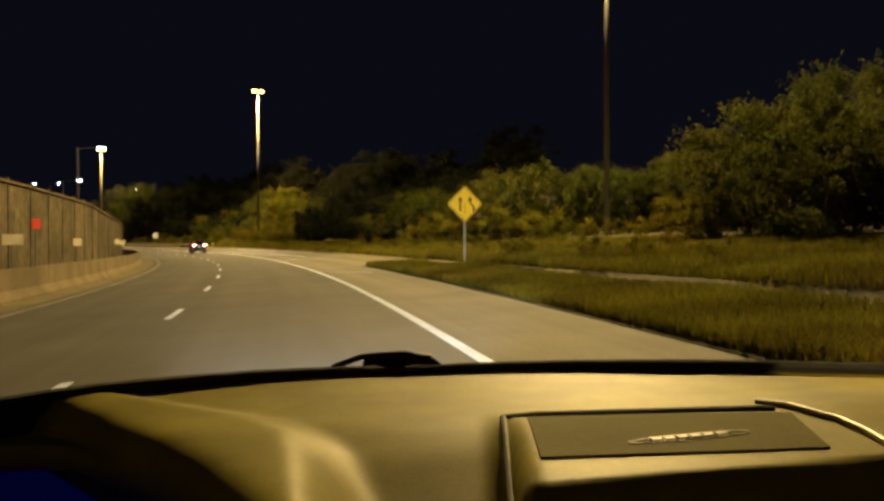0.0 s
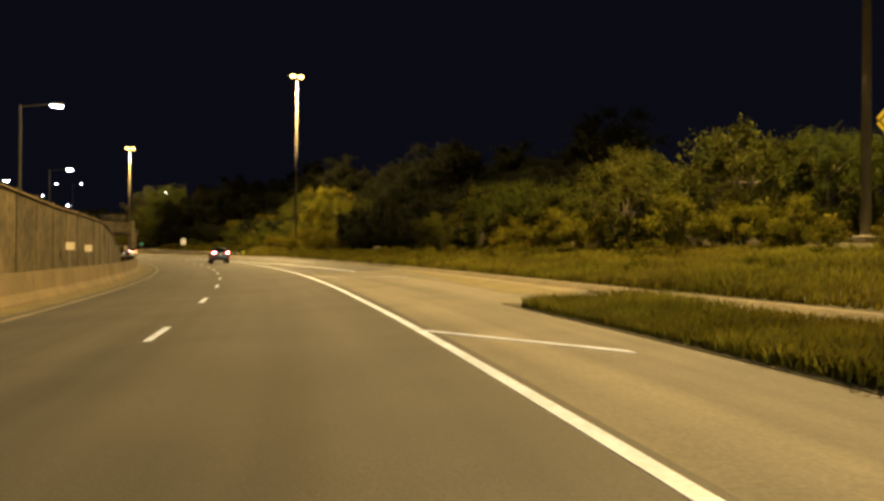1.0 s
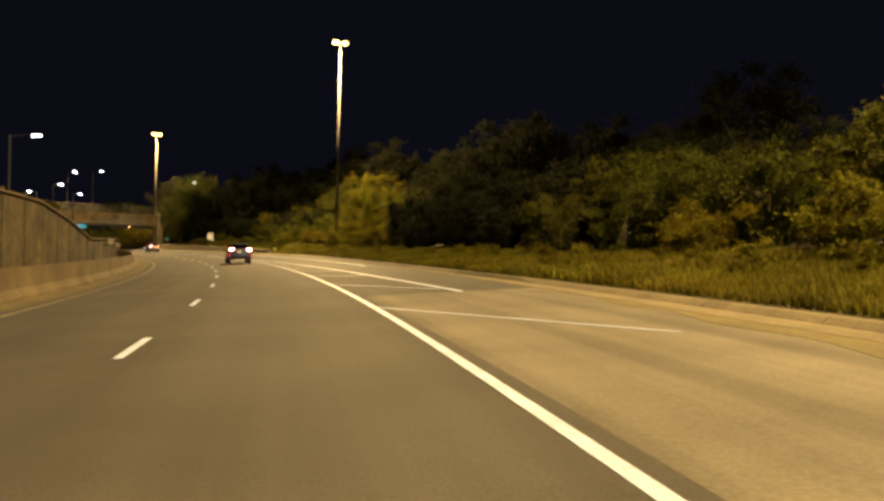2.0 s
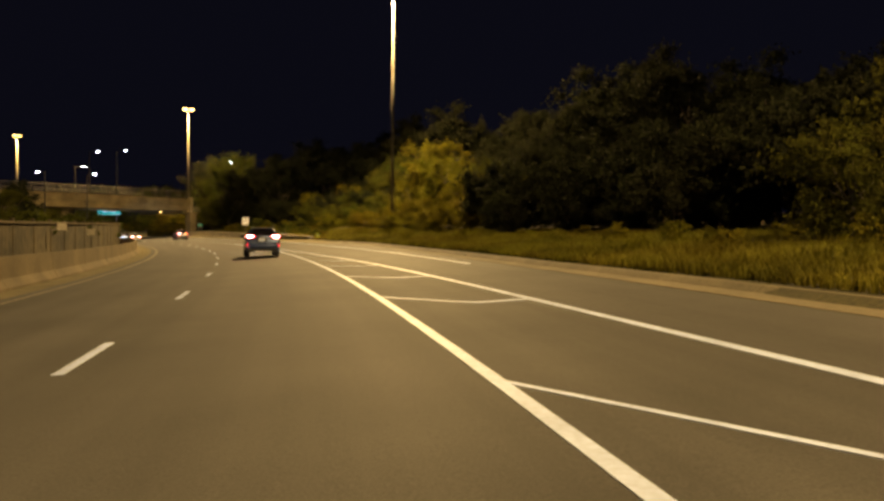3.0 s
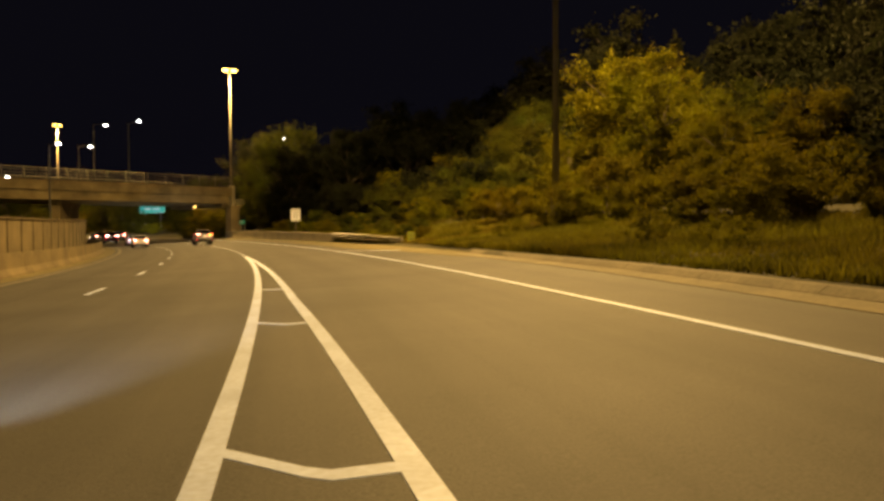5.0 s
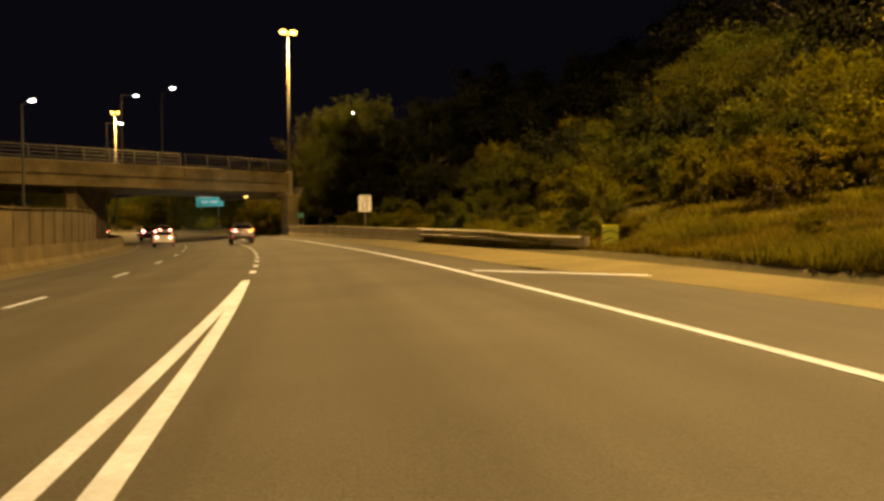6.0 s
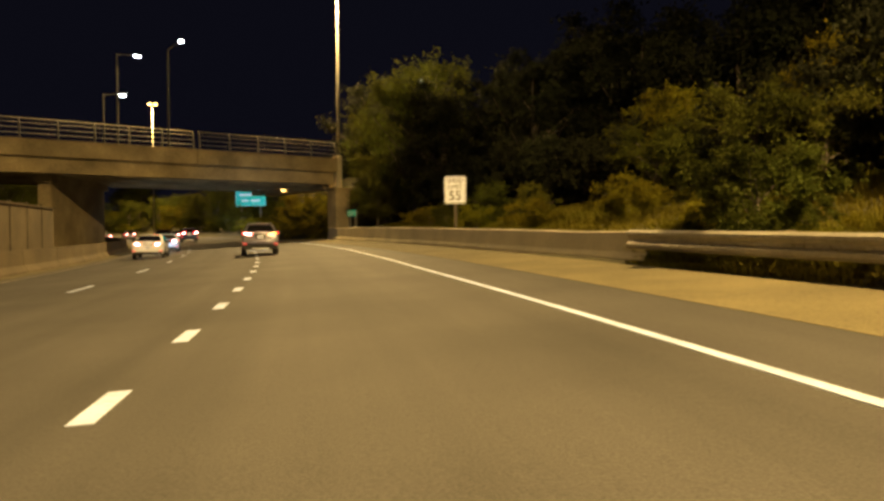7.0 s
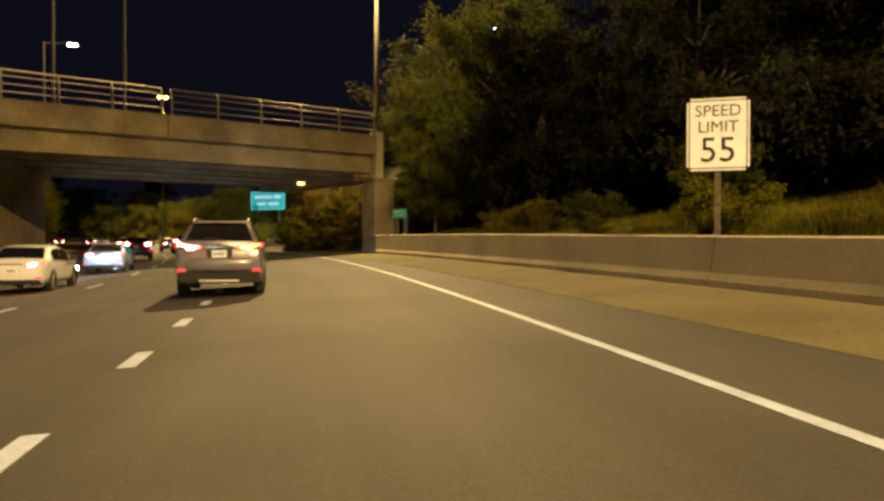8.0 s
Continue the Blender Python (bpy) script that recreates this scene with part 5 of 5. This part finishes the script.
car("suv", at_road(245.0, -2.1, 0.0, 0), "dark blue suv far ahead with tail lamps lit", SUV, M_DARKBLUE)
car("sedan", at_road(306.0, -6.0, 0.0, 0), "white sedan far ahead with tail lamps lit", SEDAN, M_WHITEPAINT)
car("crossover", at_road(322.0, -5.8, 0.0, 0), "grey crossover far off with tail lamps lit", CROSS, M_GREYPAINT)
car("sedan", at_road(336.0, -2.2, 0.0, 0), "silver-blue sedan far off with tail lamps lit", SEDAN, M_SILVER)
car("suv", at_road(352.0, -5.9, 0.0, 0), "dark red suv far off with tail lamps lit", SUV, M_DARKRED)
for s, d in ((102.4, -1.6), (184.7, 0.2), (191.4, -5.5)):
    a = P(s + 4.9, d, road_z(d) + 0.72)
    b = P(s + 30, d + 0.6, road_z(d) + 0.1)
    spot("head_light_beam", look(a, b), 2600, (0.72, 0.86, 1.0), 42, 0.08, 0.8)


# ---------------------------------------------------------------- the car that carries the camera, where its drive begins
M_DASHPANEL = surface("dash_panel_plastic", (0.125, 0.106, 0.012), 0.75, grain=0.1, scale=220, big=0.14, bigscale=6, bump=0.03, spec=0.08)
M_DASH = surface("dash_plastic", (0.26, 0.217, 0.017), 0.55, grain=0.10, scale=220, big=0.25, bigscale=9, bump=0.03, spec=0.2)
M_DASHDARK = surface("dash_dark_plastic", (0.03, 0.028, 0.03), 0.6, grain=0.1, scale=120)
M_SCREEN = glow("instrument_glow", (0.02, 0.025, 0.9), 0.018)
M_TRIMLINE = surface("brushed_trim", (0.36, 0.33, 0.26), 0.5, 0.1, grain=0.05, scale=60)
M_OWNPAINT = paint("own_paint", (0.03, 0.03, 0.032))


def dash_front(x):
    return 1.22 - (0.78 if x < 0.15 else 0.42) * (x - 0.15) ** 2


def dash_rim(y):
    return lerp([(0.40, 0.03), (0.60, -0.035), (0.72, -0.09), (0.82, -0.147), (0.96, -0.245), (1.06, -0.35), (1.14, -0.48), (1.3, -0.75)], y) - 0.026


def ease(k):
    k = max(0.0, min(k, 1.0))
    return k * k * (3 - 2 * k)


def front_drop(x):
    return 0.022 * max(0.0, min((x + 0.3) / 0.45, 1.0))


def dash_z(x, y):
    """Height of the dashboard: the hood over the instruments, a valley beside it, and the passenger's shelf."""
    shelf = ease((x - lerp([(0.60, 0.145), (0.88, 0.205)], y)) / 0.03)
    ridge = lerp([(0.50, 0.02), (0.72, 0.01), (0.83, -0.008), (0.936, -0.07), (1.02, -0.18), (1.12, -0.32)], y)
    hood = ease((ridge + 0.06 - x) / 0.10)
    valley = 0.075 * ease((0.94 - y) / 0.30) * (1 - shelf) * (1 - hood)
    lip = 0.14 * ease((0.615 - y) / 0.05) * shelf
    roll = 0.035 * math.exp(-max(0.0, x - dash_rim(y)) / 0.012)
    far = 0.06 * max(0.0, y - 0.95) - front_drop(x) * max(0.0, min((y - 0.82) / 0.3, 1.0))
    return -0.172 + 0.012 * hood - valley - lip - roll + far


DASH_LOW, DASH_TURN, DASH_PITCH, DASH_ROLL = 0.035, 0.0, 0.0, 1.25


def own_car():
    eye = Vector((44.602, -34.947, 1.156 - DASH_LOW))
    m = Matrix.Translation(eye) @ pose(0, 0, 0, 0, 0, 0.52 + DASH_TURN) @ pose(0, 0, 0, DASH_PITCH, -DASH_ROLL, 0)
    t = thing("coupe", m, "dark open-windowed coupe with a yellow-lit dashboard", "car")
    g = -1.209 + DASH_LOW
    # dashboard skin
    bm = bmesh.new()
    nx, ny = 90, 56
    rows = []
    for i in range(nx + 1):
        row = []
        for j in range(ny + 1):
            y = 0.40 + 0.75 * j / ny
            u = (i / nx) ** 1.5
            for _ in range(3):
                x = dash_rim(y) + (1.18 - dash_rim(y)) * u
                y = 0.40 + (dash_front(x) - 0.40) * j / ny
            row.append(bm.verts.new((x, y, dash_z(x, y))))
        rows.append(row)
    for p, q in zip(rows, rows[1:]):
        for j in range(ny):
            bm.faces.new((p[j], q[j], q[j + 1], p[j + 1]))
    r = bmesh.ops.extrude_face_region(bm, geom=bm.faces[:])
    for v in r["geom"]:
        if isinstance(v, bmesh.types.BMVert):
            v.co.z -= 0.03
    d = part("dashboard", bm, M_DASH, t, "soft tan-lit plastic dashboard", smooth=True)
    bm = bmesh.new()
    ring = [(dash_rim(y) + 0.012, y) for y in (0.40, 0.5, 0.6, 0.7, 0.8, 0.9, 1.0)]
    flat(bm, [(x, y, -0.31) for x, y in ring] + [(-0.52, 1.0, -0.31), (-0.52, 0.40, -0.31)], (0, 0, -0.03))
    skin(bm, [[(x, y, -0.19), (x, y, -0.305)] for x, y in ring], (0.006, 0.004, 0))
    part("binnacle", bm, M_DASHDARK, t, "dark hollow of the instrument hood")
    # raised passenger panel, groove and marking bars
    bm = bmesh.new()
    grid = []
    for i in range(13):
        u = i / 12
        row = []
        for j in range(9):
            v = j / 8
            x = 0.208 + 0.037 * v + (0.275 + 0.015 * v) * u
            y = 0.688 - 0.035 * u + (0.172 - 0.035 * u) * v
            row.append((x, y, dash_z(x, y)))
        grid.append(row)
    skin(bm, [[(x, y, z + 0.0024) for x, y, z in row] for row in grid], (0, 0, -0.002))
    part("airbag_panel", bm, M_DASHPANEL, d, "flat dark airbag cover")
    for a, b in (((0.222, 0.884), (0.53, 0.815)), ((0.222, 0.884), (0.165, 0.625))):
        bm = bmesh.new()
        line = [Vector(a).lerp(Vector(b), k / 8) for k in range(9)]
        hose(bm, [(p.x, p.y, dash_z(p.x, p.y) + 0.001) for p in line], 0.0045, 8)
        part("panel_groove", bm, M_DASHDARK, d)
    bm = bmesh.new()
    zz = dash_z(0.37, 0.715) + 0.0042
    for k in range(6):
        box(bm, 0.330 + 0.0145 * k, 0.341 + 0.0145 * k, 0.709 + 0.001 * k, 0.719 + 0.001 * k, zz - 0.002, zz + 0.0008)
    part("marking", bm, M_TRIMLINE, d, "row of small pale marks")
    bm = bmesh.new()
    oval = [(0.373 + 0.068 * math.cos(a), 0.7165 + 0.0095 * math.sin(a) + 0.0045 * math.cos(a)) for a in [2 * math.pi * k / 28 for k in range(29)]]
    hose(bm, [(x, y, dash_z(x, y) + 0.0028) for x, y in oval], 0.0009, 6)
    part("emblem_ring", bm, M_TRIMLINE, d, "thin pale oval ring")
    bm = bmesh.new()
    arc = [(0.532, 0.854, -0.170), (0.551, 0.816, -0.168), (0.560, 0.747, -0.168), (0.552, 0.69, -0.168), (0.540, 0.648, -0.169), (0.51, 0.60, -0.20)]
    hose(bm, arc, 0.0038, 8)
    part("trim_strip", bm, M_TRIMLINE, d, "pale curved trim strip")
    # vent in the middle, instrument screen in the hood
    bm = bmesh.new()
    bmesh.ops.create_cone(bm, cap_ends=True, segments=24, radius1=0.075, radius2=0.075, depth=0.05, matrix=pose(0.075, 0.50, -0.285, 60, 0, 0))
    part("air_vent", bm, M_DASHDARK, d)
    bm = bmesh.new()
    tube(bm, (0.06, 0.47, -0.262), (0.13, 0.56, -0.252), 0.004, 0.004, 6)
    part("vent_ring", bm, M_TRIMLINE, d)
    bm = bmesh.new()
    flat(bm, [(-0.515, 0.68, -0.282), (-0.10, 0.68, -0.282), (-0.155, 0.80, -0.268), (-0.225, 0.90, -0.256), (-0.335, 1.03, -0.240), (-0.515, 1.05, -0.236)], (0, 0, -0.006))
    part("instrument_screen", bm, M_SCREEN, d, "dim blue instrument screen")
    # panel below the dashboard, cowl, wiper
    bm = bmesh.new()
    box(bm, -0.5, 1.16, 0.47, 0.62, g + 0.22, -0.31, 0.04)
    part("lower_panel", bm, M_DASHDARK, t)
    bm = bmesh.new()
    xs = [-0.55 + 1.76 * i / 30 for i in range(31)]
    skin(bm, [[(x, dash_front(x) - 0.005, -0.152 - front_drop(x)), (x, dash_front(x) + 0.115, -0.178 - front_drop(x))] for x in xs], (0, 0, -0.06))
    part("cowl", bm, M_TRIM, t)
    bm = bmesh.new()
    arc = [(0.03, 1.25, -0.168), (0.055, 1.25, -0.146), (0.10, 1.25, -0.132), (0.17, 1.25, -0.130), (0.215, 1.25, -0.144), (0.24, 1.25, -0.166)]
    arc = [(x - 0.02, y, z - 0.019) for x, y, z in arc]
    hose(bm, arc, 0.0055, 6)
    box(bm, 0.08, 0.195, 1.245, 1.265, -0.192, -0.152, 0.008)
    part("wiper", bm, M_TRIM, t)
    bm = bmesh.new()
    xs = [-0.55 + 1.76 * i / 40 for i in range(41)]
    hose(bm, [(x, dash_front(x), -0.151 - front_drop(x)) for x in xs], 0.0085, 8)
    part("screen_seal", bm, M_RUBBER, t, "black windscreen seal")
    # roof on four pillars; the rear window is open
    bm = bmesh.new()
    loft(bm, [(y, [(0, z - 0.03), (w - 0.05, z - 0.05), (w, z - 0.05), (w - 0.03, z - 0.01), (w - 0.15, z + 0.02), (0, z + 0.035)]) for y, z, w in ((-1.05, 0.24, 0.58), (-0.6, 0.32, 0.62), (0.1, 0.35, 0.63), (0.40, 0.32, 0.61), (0.52, 0.29, 0.60))])
    for v in bm.verts:
        v.co.x += 0.33
    part("roof", bm, M_OWNPAINT, t, smooth=True)
    for sx in (-1, 1):
        for a, b in (((0.57, 0.52, 0.25), (0.80, 1.02, -0.24)), ((0.56, -1.02, 0.21), (0.74, -1.62, -0.27))):
            bm = bmesh.new()
            tube(bm, (0.33 + sx * a[0], a[1], a[2]), (0.33 + sx * b[0], b[1], b[2]), 0.03, 0.035, 8)
            part("pillar", bm, M_OWNPAINT, t)
    # bonnet, wings, nose
    bm = bmesh.new()
    loft(bm, [(1.30, [(0, -0.26), (0.70, -0.26), (0.80, -0.28), (0.85, -0.42), (0.86, -0.97), (0, -0.97)]), (1.9, [(0, -0.34), (0.68, -0.35), (0.79, -0.37), (0.85, -0.46), (0.86, -0.97), (0, -0.97)]), (2.35, [(0, -0.41), (0.60, -0.42), (0.72, -0.46), (0.78, -0.52), (0.80, -0.97), (0, -0.97)]), (2.6, [(0, -0.48), (0.45, -0.49), (0.58, -0.50), (0.64, -0.58), (0.66, -0.95), (0, -0.95)])])
    for v in bm.verts:
        v.co.x += 0.33
    part("bonnet", bm, M_OWNPAINT, t, "dark glossy bonnet and wings", smooth=True)
    # tail with boot lid
    bm = bmesh.new()
    loft(bm, [(-2.12, [(0, -0.42), (0.62, -0.43), (0.70, -0.48), (0.74, -0.60), (0.74, -0.92), (0, -0.94)]), (-2.02, [(0, -0.29), (0.70, -0.30), (0.78, -0.36), (0.82, -0.52), (0.82, -0.96), (0, -0.97)]), (-1.7, [(0, -0.25), (0.72, -0.26), (0.81, -0.31), (0.855, -0.48), (0.86, -0.98), (0, -0.98)]), (-1.15, [(0, -0.235), (0.72, -0.24), (0.82, -0.27), (0.86, -0.45), (0.86, -0.98), (0, -0.98)])])
    for v in bm.verts:
        v.co.x += 0.33
    part("boot", bm, M_OWNPAINT, t, "dark glossy boot lid and rear wings", smooth=True)
    bm = bmesh.new()
    box(bm, -0.45, 1.11, -2.16, -2.06, -0.96, -0.72, 0.03)
    part("rear_bumper", bm, M_TRIM, t)
    bm = bmesh.new()
    box(bm, 0.175, 0.485, -2.135, -2.10, -0.60, -0.46, 0.01)
    pl = part("number_plate", bm, M_PLATE, t)
    bm = bmesh.new()
    for k in range(6):
        box(bm, 0.22 + 0.038 * k, 0.245 + 0.038 * k, -2.139, -2.134, -0.56, -0.50)
    part("writing", bm, M_PLATEINK, pl)
    bm = bmesh.new()
    box(bm, -0.48, 1.14, -1.2, 1.32, -1.02, -0.96, 0.02)
    part("floor_pan", bm, M_DASHDARK, t)
    for x0 in (0.0, 0.66):
        bm = bmesh.new()
        box(bm, x0 - 0.24, x0 + 0.24, -0.62, -0.10, -0.96, -0.66, 0.05)
        box(bm, x0 - 0.23, x0 + 0.23, -0.74, -0.60, -0.70, -0.22, 0.05)
        part("seat", bm, M_DASHDARK, t, "black fabric seat")
    for sx in (-1, 1):
        for y in (-1.35, 1.75):
            tyre, rim = wheel_mesh(0.32, 0.21)
            a = part("wheel", tyre, M_RUBBER, t, smooth=True)
            a.location = (0.33 + sx * 0.77, y, g + 0.31)
            part("rim", rim, M_RIM, a)
        bm = bmesh.new()
        box(bm, 0.33 + sx * 0.56 - 0.15, 0.33 + sx * 0.56 + 0.15, 2.42, 2.58, -0.56, -0.44, 0.03)
        part("head_lamp", bm, M_HEAD, t)
        bm = bmesh.new()
        box(bm, 0.33 + sx * 0.63 - 0.13, 0.33 + sx * 0.63 + 0.13, -2.115, -1.98, -0.54, -0.42, 0.03)
        part("tail_lamp", bm, M_TAIL, t, "glowing red tail lamp")
        bm = bmesh.new()
        loft(bm, [(y, [(0, -0.98), (0.045, -0.98), (0.055, -0.5), (0.035, top), (0, top + 0.01)]) for y, top in ((-1.2, -0.25), (-0.4, -0.25), (0.5, -0.24), (1.35, -0.25))])
        for v in bm.verts:
            v.co.x += 0.33 + sx * 0.815
        part("door", bm, M_OWNPAINT, t)
    return t


# Added fill lamp before the far suv, aimed up to brighten the guide sign.
a, b = P(250.2, -2.1, 0.75), Vector((-50.1, 230.6, 7.2))
spot("head_light_beam", look(a, b), 45000, (0.95, 0.97, 1.0), 30, 0.1, 0.9)
own_car()
a = P(6.2, -1.7, 0.62)
spot("head_light_beam", look(a, P(34, 1.6, 1.0)), 7500, (0.93, 0.96, 1.0), 46, 0.1, 0.8)
